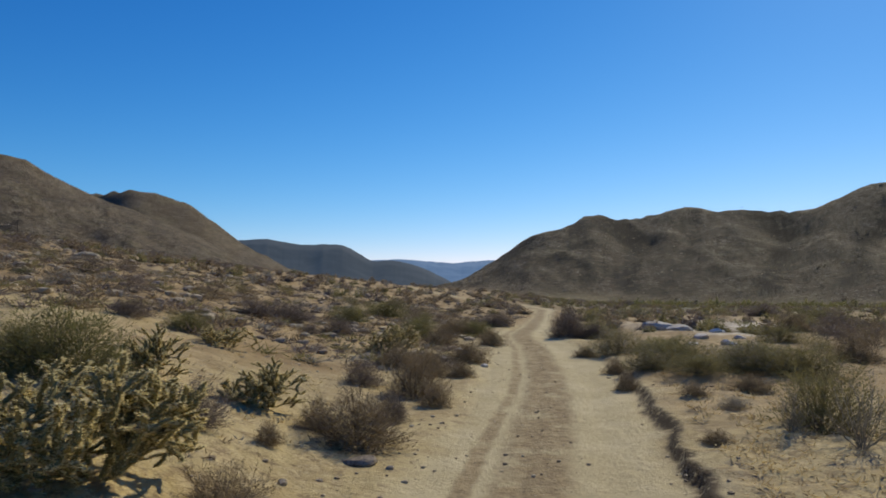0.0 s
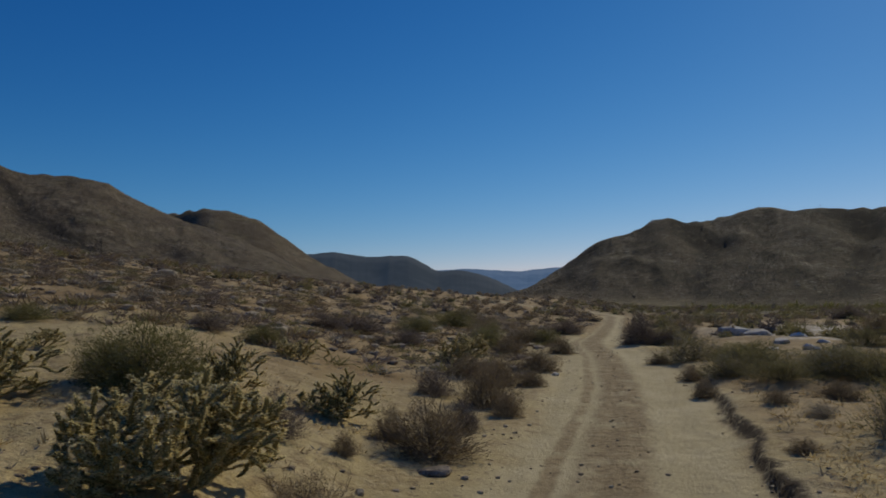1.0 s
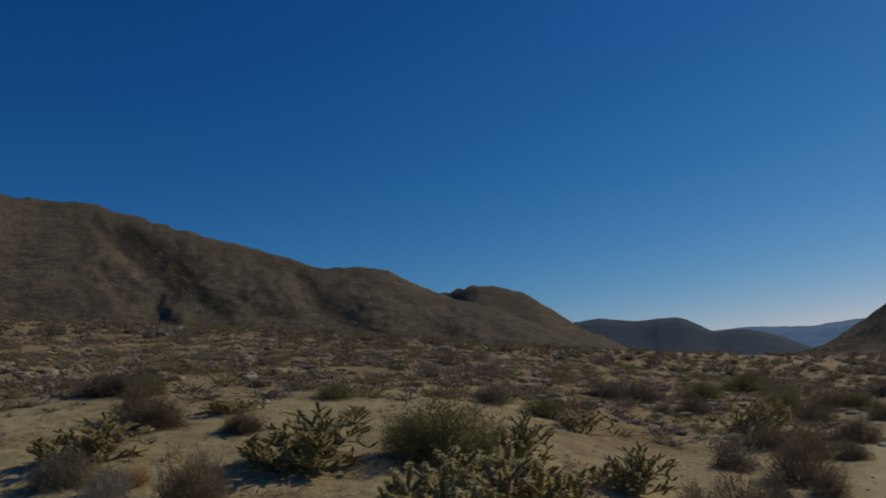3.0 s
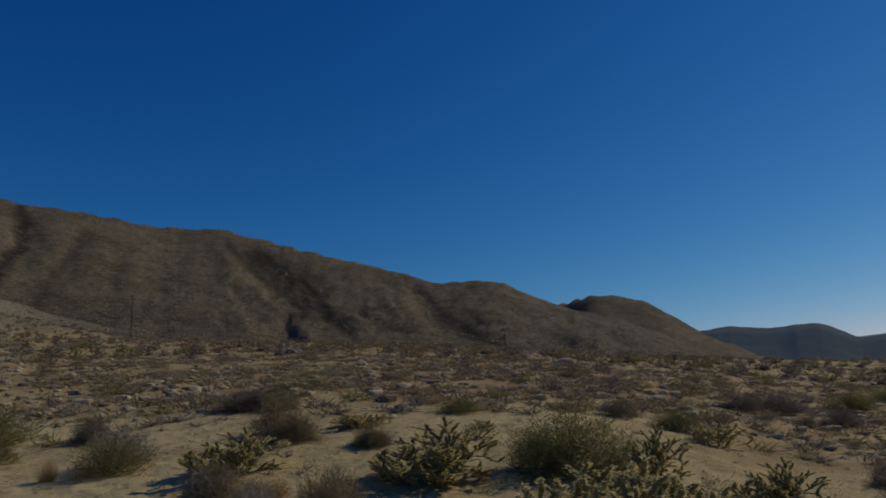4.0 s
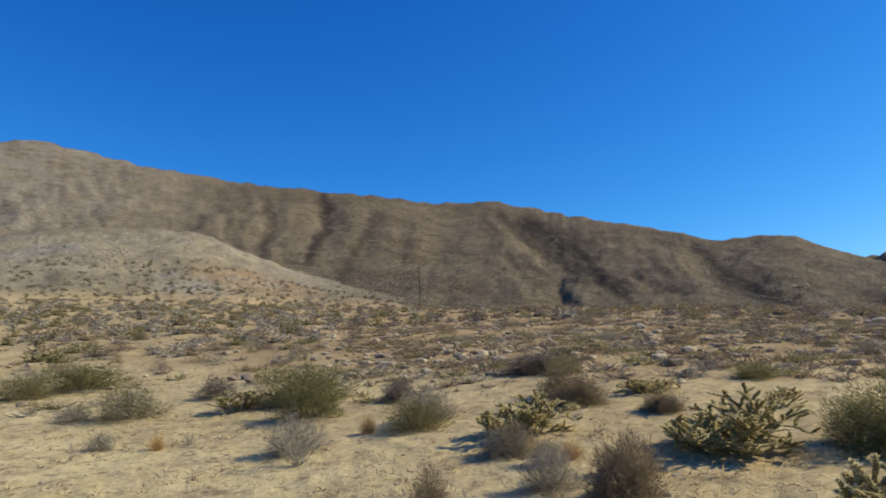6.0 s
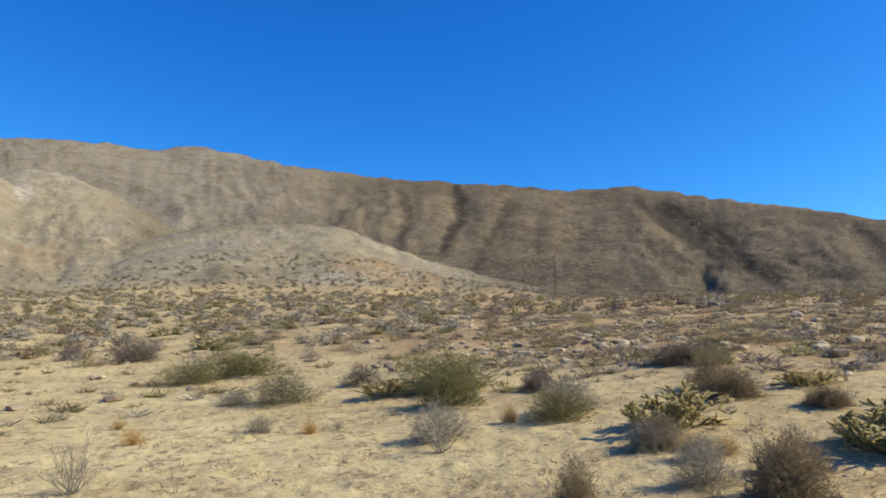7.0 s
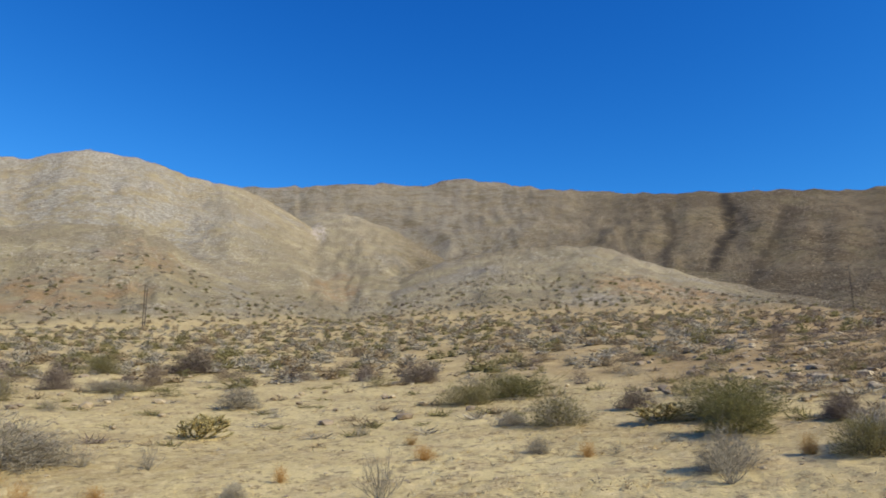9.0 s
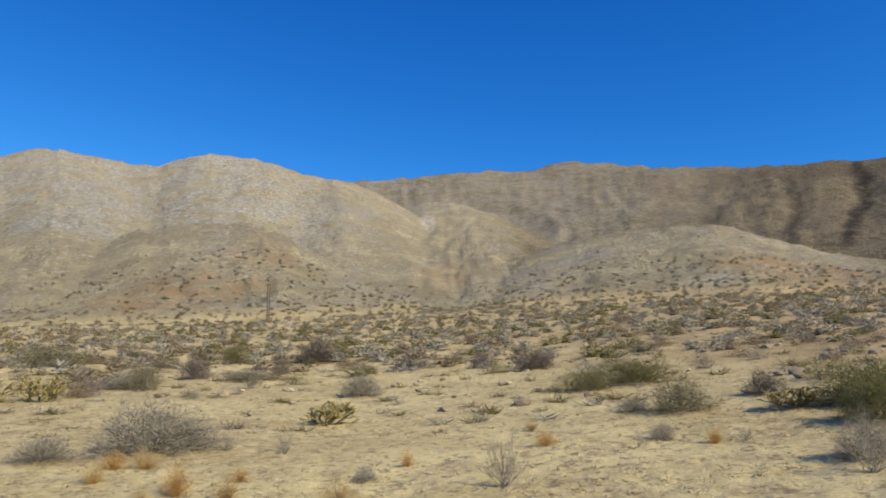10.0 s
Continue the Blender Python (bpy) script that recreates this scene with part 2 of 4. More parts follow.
# ---- materials ----
class Nodes:
    """A short hand for node materials."""
    def __init__(self, name, roughness=0.9):
        self.m = bpy.data.materials.new(name)
        self.m.use_nodes = True
        self.n, self.l = self.m.node_tree.nodes, self.m.node_tree.links
        self.b = self.n["Principled BSDF"]
        self.b.inputs["Roughness"].default_value = roughness
        self.b.inputs["Specular IOR Level"].default_value = 0.15
        self.place = self.n.new("ShaderNodeNewGeometry").outputs["Position"]

    def put(self, socket, value):
        if isinstance(value, (int, float)):
            socket.default_value = value
        elif isinstance(value, tuple):
            socket.default_value = (*value, 1.0) if len(value) == 3 and socket.type == "RGBA" else value
        else:
            self.l.new(value, socket)

    def noise(self, scale, detail=4, rough=0.6, where=None):
        t = self.n.new("ShaderNodeTexNoise")
        t.inputs["Scale"].default_value, t.inputs["Detail"].default_value, t.inputs["Roughness"].default_value = scale, detail, rough
        self.l.new(where or self.place, t.inputs["Vector"])
        return t.outputs["Fac"]

    def cells(self, scale, where=None, out="Distance"):
        t = self.n.new("ShaderNodeTexVoronoi")
        t.inputs["Scale"].default_value = scale
        self.l.new(where or self.place, t.inputs["Vector"])
        return t.outputs[out]

    def ramp(self, fac, a, b):
        r = self.n.new("ShaderNodeMapRange")
        r.interpolation_type = "SMOOTHSTEP"
        r.inputs["From Min"].default_value, r.inputs["From Max"].default_value = a, b
        self.put(r.inputs["Value"], fac)
        return r.outputs["Result"]

    def mix(self, fac, a, b, blend="MIX"):
        x = self.n.new("ShaderNodeMix")
        x.data_type, x.blend_type = "RGBA", blend
        self.put(x.inputs[0], fac)
        self.put(x.inputs[6], a)
        self.put(x.inputs[7], b)
        return x.outputs[2]

    def math(self, op, a, b=0.0):
        x = self.n.new("ShaderNodeMath")
        x.operation = op
        self.put(x.inputs[0], a)
        self.put(x.inputs[1], b)
        return x.outputs[0]

    def mask(self, name):
        a = self.n.new("ShaderNodeAttribute")
        a.attribute_name = name
        return a.outputs["Fac"]

    def each(self):
        return self.n.new("ShaderNodeObjectInfo").outputs["Random"]

    def island(self):
        return self.n.new("ShaderNodeNewGeometry").outputs["Random Per Island"]

    def colour(self, value):
        self.put(self.b.inputs["Base Color"], value)
        return self

    def relief(self, height, strength=0.5, distance=0.02):
        b = self.n.new("ShaderNodeBump")
        b.inputs["Strength"].default_value, b.inputs["Distance"].default_value = strength, distance
        self.put(b.inputs["Height"], height)
        self.l.new(b.outputs[0], self.b.inputs["Normal"])
        return self


def ground_material():
    k = Nodes("desert_ground", 0.95)
    # near soil: pale straw-covered sand with darker gravel and litter
    big, mid, fine = k.noise(0.22, 4), k.noise(1.3, 5, 0.65), k.noise(11, 6, 0.7)
    soil = k.mix(k.ramp(big, 0.38, 0.64), (0.41, 0.32, 0.15), (0.57, 0.465, 0.23))
    soil = k.mix(k.math("MULTIPLY", k.ramp(mid, 0.46, 0.66), 0.8), soil, (0.30, 0.22, 0.115))
    soil = k.mix(k.math("MULTIPLY", k.ramp(k.noise(2.6, 5, 0.7), 0.5, 0.62), 0.6), soil, (0.60, 0.49, 0.27))
    soil = k.mix(k.math("MULTIPLY", k.ramp(fine, 0.5, 0.64), 0.6), soil, (0.66, 0.54, 0.31))
    soil = k.mix(k.math("MULTIPLY", k.ramp(k.noise(40, 4, 0.8), 0.52, 0.62), 0.5), soil, (0.24, 0.175, 0.10))
    pebble = k.ramp(k.cells(22), 0.1, 0.22)
    soil = k.mix(k.math("MULTIPLY", k.math("SUBTRACT", 1.0, pebble), k.ramp(k.noise(5, 2), 0.5, 0.65)), soil, (0.33, 0.29, 0.23))
    litter = k.math("MAXIMUM", k.math("MULTIPLY", k.ramp(k.noise(5, 6, 0.75), 0.53, 0.62), 0.75), k.math("MULTIPLY", k.ramp(k.noise(1.9, 7, 0.8), 0.55, 0.63), 0.6))
    soil = k.mix(litter, soil, (0.15, 0.105, 0.06))
    # the stony fan: redder earth
    earth = k.mix(k.ramp(k.noise(0.09, 5), 0.35, 0.65), (0.27, 0.185, 0.09), (0.39, 0.28, 0.14))
    earth = k.mix(k.ramp(k.noise(0.9, 5, 0.7), 0.5, 0.7), earth, (0.19, 0.13, 0.07))
    earth = k.mix(k.math("MULTIPLY", k.ramp(k.noise(0.35, 5, 0.7), 0.48, 0.6), 0.7), earth, (0.46, 0.345, 0.185))
    soil = k.mix(k.mask("stony"), soil, earth)
    soil = k.mix(k.math("MULTIPLY", k.mask("brush_and_shade"), k.ramp(k.noise(0.35, 6, 0.7), 0.3, 0.55)), soil, (0.13, 0.11, 0.06))
    # the track: packed pale dust, darker loose crown
    dust = k.mix(k.ramp(k.noise(1.1, 5), 0.35, 0.7), (0.46, 0.375, 0.21), (0.54, 0.45, 0.265))
    dust = k.mix(k.math("MULTIPLY", k.ramp(k.noise(30, 4, 0.7), 0.5, 0.7), 0.35), dust, (0.33, 0.25, 0.15))
    crown = k.mix(k.ramp(k.noise(9, 5, 0.7), 0.4, 0.65), (0.33, 0.245, 0.13), (0.21, 0.15, 0.08))
    dust = k.mix(k.math("MULTIPLY", k.mask("crown"), k.ramp(k.noise(2.2, 4), 0.25, 0.55)), dust, crown)
    soil = k.mix(k.mask("road"), soil, dust)
    # dry wash and white scars
    soil = k.mix(k.mask("pale"), soil, k.mix(k.ramp(k.noise(1.2, 5), 0.4, 0.6), (0.62, 0.56, 0.46), (0.38, 0.32, 0.24)))
    # hills: weathered brown rock in faint beds, scree and scrub
    beds = k.n.new("ShaderNodeMapping")
    beds.inputs["Scale"].default_value = (0.045, 0.045, 0.2)
    k.l.new(k.place, beds.inputs["Vector"])
    beds = beds.outputs[0]
    rock = k.mix(k.ramp(k.noise(0.012, 5, 0.6), 0.38, 0.62), (0.112, 0.081, 0.048), (0.19, 0.145, 0.088))
    rock = k.mix(k.math("MULTIPLY", k.mask("tan"), 0.85), rock, k.mix(k.ramp(k.noise(0.05, 5), 0.42, 0.58), (0.53, 0.445, 0.257), (0.41, 0.345, 0.21)))
    rock = k.mix(k.math("MULTIPLY", k.ramp(k.noise(0.022, 4, 0.6), 0.5, 0.62), 0.35), rock, (0.20, 0.17, 0.08))
    dark = k.mix(k.mask("tan"), (0.068, 0.052, 0.032), (0.32, 0.26, 0.17))
    rock = k.mix(k.math("MULTIPLY", k.ramp(k.noise(1.0, 7, 0.75, beds), 0.5, 0.6), 0.6), rock, dark)
    rock = k.mix(k.math("MULTIPLY", k.ramp(k.noise(2.3, 6, 0.8, beds), 0.55, 0.62), 0.5), rock, k.mix(k.mask("tan"), (0.26, 0.22, 0.16), (0.55, 0.48, 0.36)))
    rock = k.mix(k.math("MULTIPLY", k.ramp(k.noise(0.16, 6, 0.75), 0.5, 0.58), 0.65), rock, dark)
    rock = k.mix(k.math("MULTIPLY", k.ramp(k.noise(0.55, 5, 0.85), 0.5, 0.57), 0.65), rock, dark)
    rock = k.mix(k.math("MULTIPLY", k.ramp(k.noise(0.42, 6, 0.9), 0.55, 0.61), 0.75), rock, (0.46, 0.39, 0.28))
    rock = k.mix(k.math("MULTIPLY", k.ramp(k.noise(0.03, 6, 0.75), 0.53, 0.62), k.math("MULTIPLY", k.mask("tan"), 0.6)), rock, (0.36, 0.325, 0.27))
    rock = k.mix(k.math("MULTIPLY", k.mask("grey"), k.ramp(k.noise(0.05, 8, 0.85), 0.44, 0.54)), rock, k.mix(k.ramp(k.noise(0.6, 6, 0.85), 0.46, 0.55), (0.52, 0.48, 0.39), (0.31, 0.28, 0.23)))
    rock = k.mix(k.math("MULTIPLY", k.mask("rust"), k.ramp(k.noise(0.12, 5), 0.35, 0.6)), rock, (0.47, 0.26, 0.105))
    rock = k.mix(k.math("MULTIPLY", k.mask("scar"), k.ramp(k.noise(0.25, 5), 0.35, 0.55)), rock, (0.58, 0.50, 0.41))
    scree, tufts = k.ramp(k.noise(0.75, 4, 0.9), 0.54, 0.6), k.ramp(k.noise(0.62, 5, 0.85), 0.54, 0.59)
    rock = k.mix(k.math("MULTIPLY", scree, k.math("MULTIPLY", k.ramp(k.noise(0.035, 4, 0.7), 0.4, 0.6), 0.8)), rock, k.mix(k.mask("tan"), (0.34, 0.285, 0.2), (0.74, 0.66, 0.51)))
    rock = k.mix(k.math("MULTIPLY", tufts, k.math("MULTIPLY", k.ramp(k.noise(0.05, 4, 0.7), 0.38, 0.6), 0.75)), rock, k.mix(k.mask("tan"), (0.06, 0.048, 0.03), (0.21, 0.175, 0.105)))
    # right hill: scrub cover, with its backlit shade painted into the same dark
    rock = k.mix(k.math("MULTIPLY", k.mask("brush_and_shade"), k.ramp(k.noise(0.05, 6, 0.75), 0.43, 0.58)), rock, k.mix(k.ramp(k.noise(0.3, 5, 0.8), 0.45, 0.6), (0.10, 0.08, 0.05), (0.055, 0.045, 0.028)))
    # ravines: dark outcrop rock, with their shade painted into the colour as well
    rock = k.mix(k.math("MULTIPLY", k.mask("ravine_rock_shade"), k.ramp(k.noise(0.1, 6, 0.75), 0.3, 0.5)), rock, k.mix(k.mask("tan"), (0.034, 0.027, 0.019), (0.16, 0.13, 0.085)))
    # the cut bank's face: its shade is painted into the earth colour
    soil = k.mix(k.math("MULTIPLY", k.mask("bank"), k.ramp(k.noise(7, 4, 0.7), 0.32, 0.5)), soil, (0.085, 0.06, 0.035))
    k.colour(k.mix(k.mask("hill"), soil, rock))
    h = k.math("ADD", k.math("MULTIPLY", k.noise(24, 5, 0.7), 0.5), k.math("MULTIPLY", pebble, 0.25))
    h = k.math("ADD", h, k.math("MULTIPLY", k.noise(3.5, 6, 0.7), 1.8))
    far = k.math("ADD", k.math("MULTIPLY", k.noise(0.12, 8, 0.8), 150.0), k.math("MULTIPLY", k.noise(0.7, 5, 0.8), 45.0))
    x = k.n.new("ShaderNodeMix")
    k.put(x.inputs[0], k.mask("hill"))
    k.put(x.inputs[2], h)
    k.put(x.inputs[3], far)
    return k.relief(x.outputs[0], 0.8, 0.035).m


def haze_glow_material(name, colour, glow, strength):
    """Far ranges; the haze of kilometres of air is painted on as blue emission."""
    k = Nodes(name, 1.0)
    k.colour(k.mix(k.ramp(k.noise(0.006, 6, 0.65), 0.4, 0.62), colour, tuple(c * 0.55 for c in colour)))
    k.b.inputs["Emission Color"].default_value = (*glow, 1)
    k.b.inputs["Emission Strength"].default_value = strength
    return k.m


GROUND = ground_material()
# ---- the land ----
def spot(x, y, az, r, wide, deep, seed):
    """A ragged patch of the ground: 1 inside, 0 outside; its middle in degrees and metres from the first eye."""
    cx, cy = r * math.sin(radians(az)), r * math.cos(radians(az))
    ux, uy = math.cos(radians(az)), -math.sin(radians(az))
    a, b = ((x - cx) * ux + (y - cy) * uy) / wide, ((x - cx) * -uy + (y - cy) * ux) / deep
    return 1 - step(0.55, 1.1, np.hypot(a, b) + 0.45 * bumps(x * 5 / wide, y * 5 / wide, seed))


def build_ground():
    turns = np.radians(np.concatenate([np.arange(-180, -138, 3.0), np.arange(-138, 40, 0.25), np.arange(40, 180, 3.0)]))
    rings = [0.0, 0.6, 1.2, 1.8]
    while rings[-1] < 1500:
        rings.append(rings[-1] * (1.02 if rings[-1] < 3.5 or rings[-1] > 700 else 1.0145))
    rings = np.array(rings + [1900, 2500, 3300, 4400])
    rr, tt = np.meshgrid(rings[1:], turns, indexing="ij")
    x, y = (rr * np.sin(tt)).ravel(), (rr * np.cos(tt)).ravel()
    z = land(x, y)
    n, m = len(turns), len(rings) - 1
    verts = np.vstack([[0, 0, float(land(np.array([0.0]), np.array([0.0]))[0])], np.stack([x, y, z], 1)])
    i, j = np.meshgrid(np.arange(m - 1), np.arange(n), indexing="ij")
    a, b = 1 + i * n + j, 1 + i * n + (j + 1) % n
    quads = np.stack([a, a + n, b + n, b], -1).reshape(-1, 4)
    j = np.arange(n)
    tris = np.stack([np.zeros(n, int), 1 + j, 1 + (j + 1) % n], 1)
    mesh = bpy.data.meshes.new("ground")
    mesh.vertices.add(len(verts))
    mesh.vertices.foreach_set("co", verts.ravel())
    mesh.loops.add(quads.size + tris.size)
    mesh.loops.foreach_set("vertex_index", np.concatenate([quads.ravel(), tris.ravel()]).astype(np.int32))
    mesh.polygons.add(len(quads) + len(tris))
    mesh.polygons.foreach_set("loop_start", np.concatenate([np.arange(len(quads)) * 4, quads.size + np.arange(len(tris)) * 3]).astype(np.int32))
    mesh.polygons.foreach_set("use_smooth", np.ones(len(quads) + len(tris), bool))
    mesh.update(calc_edges=True)
    mesh.validate()
    vx, vy, vz = verts.T
    r = np.hypot(vx, vy)
    az = np.degrees(np.arctan2(vx, vy))
    side = vx - road_at(vy)
    half = curve(ROAD_Y, ROAD_HALF, vy)
    edge = 0.25 * bumps(vx * 1.5, vy * 1.5, 91) + 0.15 * bumps(vx * 6, vy * 6, 93)
    lift = vz - fan(vx, vy)
    bed = np.zeros(len(vx))
    high = np.degrees(np.arctan2(vz - 1.65, np.maximum(r, 1)))
    # streaks along the ravines that carry dark rock and painted shade
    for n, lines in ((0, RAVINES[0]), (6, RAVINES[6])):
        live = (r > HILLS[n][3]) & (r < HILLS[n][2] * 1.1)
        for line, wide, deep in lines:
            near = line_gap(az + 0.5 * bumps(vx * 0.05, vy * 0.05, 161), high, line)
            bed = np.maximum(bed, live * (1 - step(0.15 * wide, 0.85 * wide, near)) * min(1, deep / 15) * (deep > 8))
    # line of the cut bank, where the painted shade lies
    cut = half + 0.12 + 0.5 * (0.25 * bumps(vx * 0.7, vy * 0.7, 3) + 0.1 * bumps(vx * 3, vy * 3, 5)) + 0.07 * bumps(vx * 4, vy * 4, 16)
    masks = {
        "ravine_rock_shade": bed,
        # scrub cover on the flat; on the hill it also paints backlit shade
        "brush_and_shade": step(3, 9, az + 2 * bumps(vx * 0.03, vy * 0.03, 165)) * step(45, 110, r) * (1 - step(60, 90, az)),
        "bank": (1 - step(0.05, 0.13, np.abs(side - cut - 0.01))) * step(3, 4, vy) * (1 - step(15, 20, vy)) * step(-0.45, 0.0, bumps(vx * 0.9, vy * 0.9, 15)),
        "road": (1 - step(half - 0.2, half + 0.35, np.abs(side) + edge)) * (r < 140),
        "crown": np.clip(1 - step(0.22, 0.5, np.abs(side + 0.15 + 0.3 * edge)) + 0.9 * (1 - step(0.05, 0.12, np.abs(side + 0.75 + 0.2 * edge))), 0, 1),
        "stony": np.maximum(0.28 * step(-78, -58, az), step(0, 1, (r + 7 * bumps(vx * 0.1, vy * 0.1, 95) + 4 * bumps(vx * 0.5, vy * 0.5, 96) - curve([-180, -130, -100, -78, -60, -40, -20, -6, 0, 8, 14, 40, 180], [50, 46, 36, 19, 10, 8, 9, 14, 26, 30, 14, 12, 50], az)) / 12) * curve([-180, -100, -82, -64, 180], [0.22, 0.28, 0.55, 1, 1], az)),
        "hill": step(0.5, 7, lift + 3 * bumps(vx * 0.03, vy * 0.03, 97)) * (r > 140),
        "tan": np.maximum(step(-58, -72, az) * (1 - step(270, 330, r) * step(-97, -88, az)) * (1 - step(480, 560, r)), 0.3 * step(-56, -100, az)),
        "grey": 1.3 * step(-100, -116, az + 4 * bumps(vx * 0.02, vy * 0.02, 127)) * step(262, 300, r) + 0.4 * step(-72, -88, az) * step(430, 520, r),
        "rust": np.maximum.reduce([0.6 * spot(vx, vy, -72, 205, 20, 40, 101), 0.55 * spot(vx, vy, -119, 185, 22, 22, 103), 0.4 * spot(vx, vy, -113, 225, 14, 24, 107), 0.5 * spot(vx, vy, -98, 260, 10, 30, 105)]),
        "scar": np.maximum.reduce([spot(vx, vy, -99.7, 430, 6, 36, 111), 0.5 * spot(vx, vy, -77.5, 172, 8, 12, 113), 0.22 * spot(vx, vy, -74, 285, 14, 22, 115), 0.2 * spot(vx, vy, -93, 190, 14, 10, 117)]),
        "pale": np.maximum(0.9 * spot(vx, vy, 22, 40, 3.0, 12, 121), 0.3 * spot(vx, vy, 17, 36, 3, 6, 123)),
    }
    for name, value in masks.items():
        mesh.attributes.new(name, "FLOAT", "POINT").data.foreach_set("value", np.clip(value, 0, 1).astype(np.float32))
    mesh.materials.append(GROUND)
    return tagged(new("ground", mesh), "sandy desert valley floor with a dirt track, rising into dry brown hills", "ground", kind="structure")


build_ground()


def far_range(name, knots, crest, distance, material, label):
    """A distant ridge mesh kilometres off, its crest shaped to fit the camera's view; folds run down from it."""
    az = np.arange(knots[0], knots[-1], 0.08)
    e = curve(knots, crest, az) + 0.05 * bumps(az * 2.2, az * 0, 131, 4)
    bm = bmesh.new()
    lines = []
    for f, away in ((0.0, 0.72), (0.15, 0.76), (0.3, 0.8), (0.45, 0.84), (0.6, 0.88), (0.72, 0.92), (0.85, 0.95), (1.0, 1.0), (0.4, 1.1), (0.0, 1.18)):
        r = distance * (away + 0.006 * bumps(az * 0.8 + f * 2.2, az * 0 + f * 3, 137) * (0 < f < 1))
        z = 1.65 + (distance * np.tan(np.radians(e)) + 30) * f * (1 + 0.05 * bumps(az * 0.5 - f, az * 0 + f * 5, 139) * (f < 1)) - 30
        lines.append([bm.verts.new((r[i] * math.sin(radians(a)), r[i] * math.cos(radians(a)), z[i])) for i, a in enumerate(az)])
    for low, high in zip(lines, lines[1:]):
        for i in range(len(az) - 1):
            bm.faces.new((low[i], low[i + 1], high[i + 1], high[i])).smooth = True
    mesh = bpy.data.meshes.new(name)
    bm.to_mesh(mesh)
    bm.free()
    mesh.materials.append(material)
    return tagged(new(name, mesh), label, "mountains", kind="structure")


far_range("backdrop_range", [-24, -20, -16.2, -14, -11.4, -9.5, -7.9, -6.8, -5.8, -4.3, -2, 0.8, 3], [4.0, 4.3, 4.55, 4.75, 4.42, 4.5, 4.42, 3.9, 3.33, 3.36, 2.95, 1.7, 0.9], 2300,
          haze_glow_material("scrub_haze_glow", (0.035, 0.036, 0.036), (0.04, 0.085, 0.15), 0.36), "mountain range across the valley, its blue-grey haze painted as glow")
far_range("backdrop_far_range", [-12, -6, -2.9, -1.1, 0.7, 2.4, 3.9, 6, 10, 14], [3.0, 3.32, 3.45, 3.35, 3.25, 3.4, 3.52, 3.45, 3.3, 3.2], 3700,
          haze_glow_material("far_haze_glow", (0.08, 0.09, 0.11), (0.08, 0.19, 0.38), 0.6), "distant mountain range on the horizon, its pale blue haze painted as glow")
# ---- plants: builders ----
def part(name, mesh, material, parent, label=""):
    """One mesh object under a thing or a part."""
    ob = new(name, mesh)
    if not mesh.materials:
        mesh.materials.append(material)
    ob.parent = parent
    return tagged(ob, label)


def mesh_of(name, verts, faces, smooth=False, material=None):
    mesh = bpy.data.meshes.new(name)
    mesh.from_pydata(verts, [], faces)
    if smooth:
        mesh.polygons.foreach_set("use_smooth", np.ones(len(mesh.polygons), bool))
    if material:
        mesh.materials.append(material)
    mesh.update()
    return mesh


class Shape:
    """Grows a list of vertices and faces."""
    def __init__(self):
        self.v, self.f = [], []

    def tube(self, points, radii, sides=3, closed=True):
        first = len(self.v)
        for k, (p, rad) in enumerate(zip(points, radii)):
            along = (points[min(k + 1, len(points) - 1)] - points[max(k - 1, 0)]).normalized()
            a = along.orthogonal().normalized()
            b = along.cross(a)
            for s in range(sides):
                w = 2 * math.pi * (s + 0.5 * (k % 2) * (sides > 4)) / sides
                self.v.append(p + (a * math.cos(w) + b * math.sin(w)) * rad)
        for k in range(len(points) - 1):
            for s in range(sides):
                n = first + k * sides
                self.f.append((n + s, n + (s + 1) % sides, n + sides + (s + 1) % sides, n + sides + s))
        if closed and sides > 3:
            last = first + (len(points) - 1) * sides
            self.f.append(tuple(last + s for s in range(sides)))

    def blade(self, a, b, width, turn=0.0):
        d = (b - a).normalized()
        s = d.orthogonal().normalized()
        s = (s * math.cos(turn) + d.cross(s) * math.sin(turn)) * width
        n = len(self.v)
        self.v += [a - s, a + s, b]
        self.f.append((n, n + 1, n + 2))

    def leaf(self, p, d, size, rng):
        s = d.orthogonal().normalized()
        t = rng.uniform(0, 6.3)
        s = (s * math.cos(t) + d.cross(s) * math.sin(t)) * size * 0.4
        n = len(self.v)
        self.v += [p, p + d * size * 0.5 + s, p + d * size, p + d * size * 0.5 - s]
        self.f.append((n, n + 1, n + 2, n + 3))

    def mesh(self, name, smooth=False, material=None):
        return mesh_of(name, self.v, self.f, smooth, material)


def aim(rng, lean):
    """A direction; lean 0 is straight up, 1 lies flat."""
    a = rng.uniform(0, 2 * math.pi)
    return Vector((math.cos(a) * math.sin(lean * 1.57), math.sin(a) * math.sin(lean * 1.57), math.cos(lean * 1.57)))


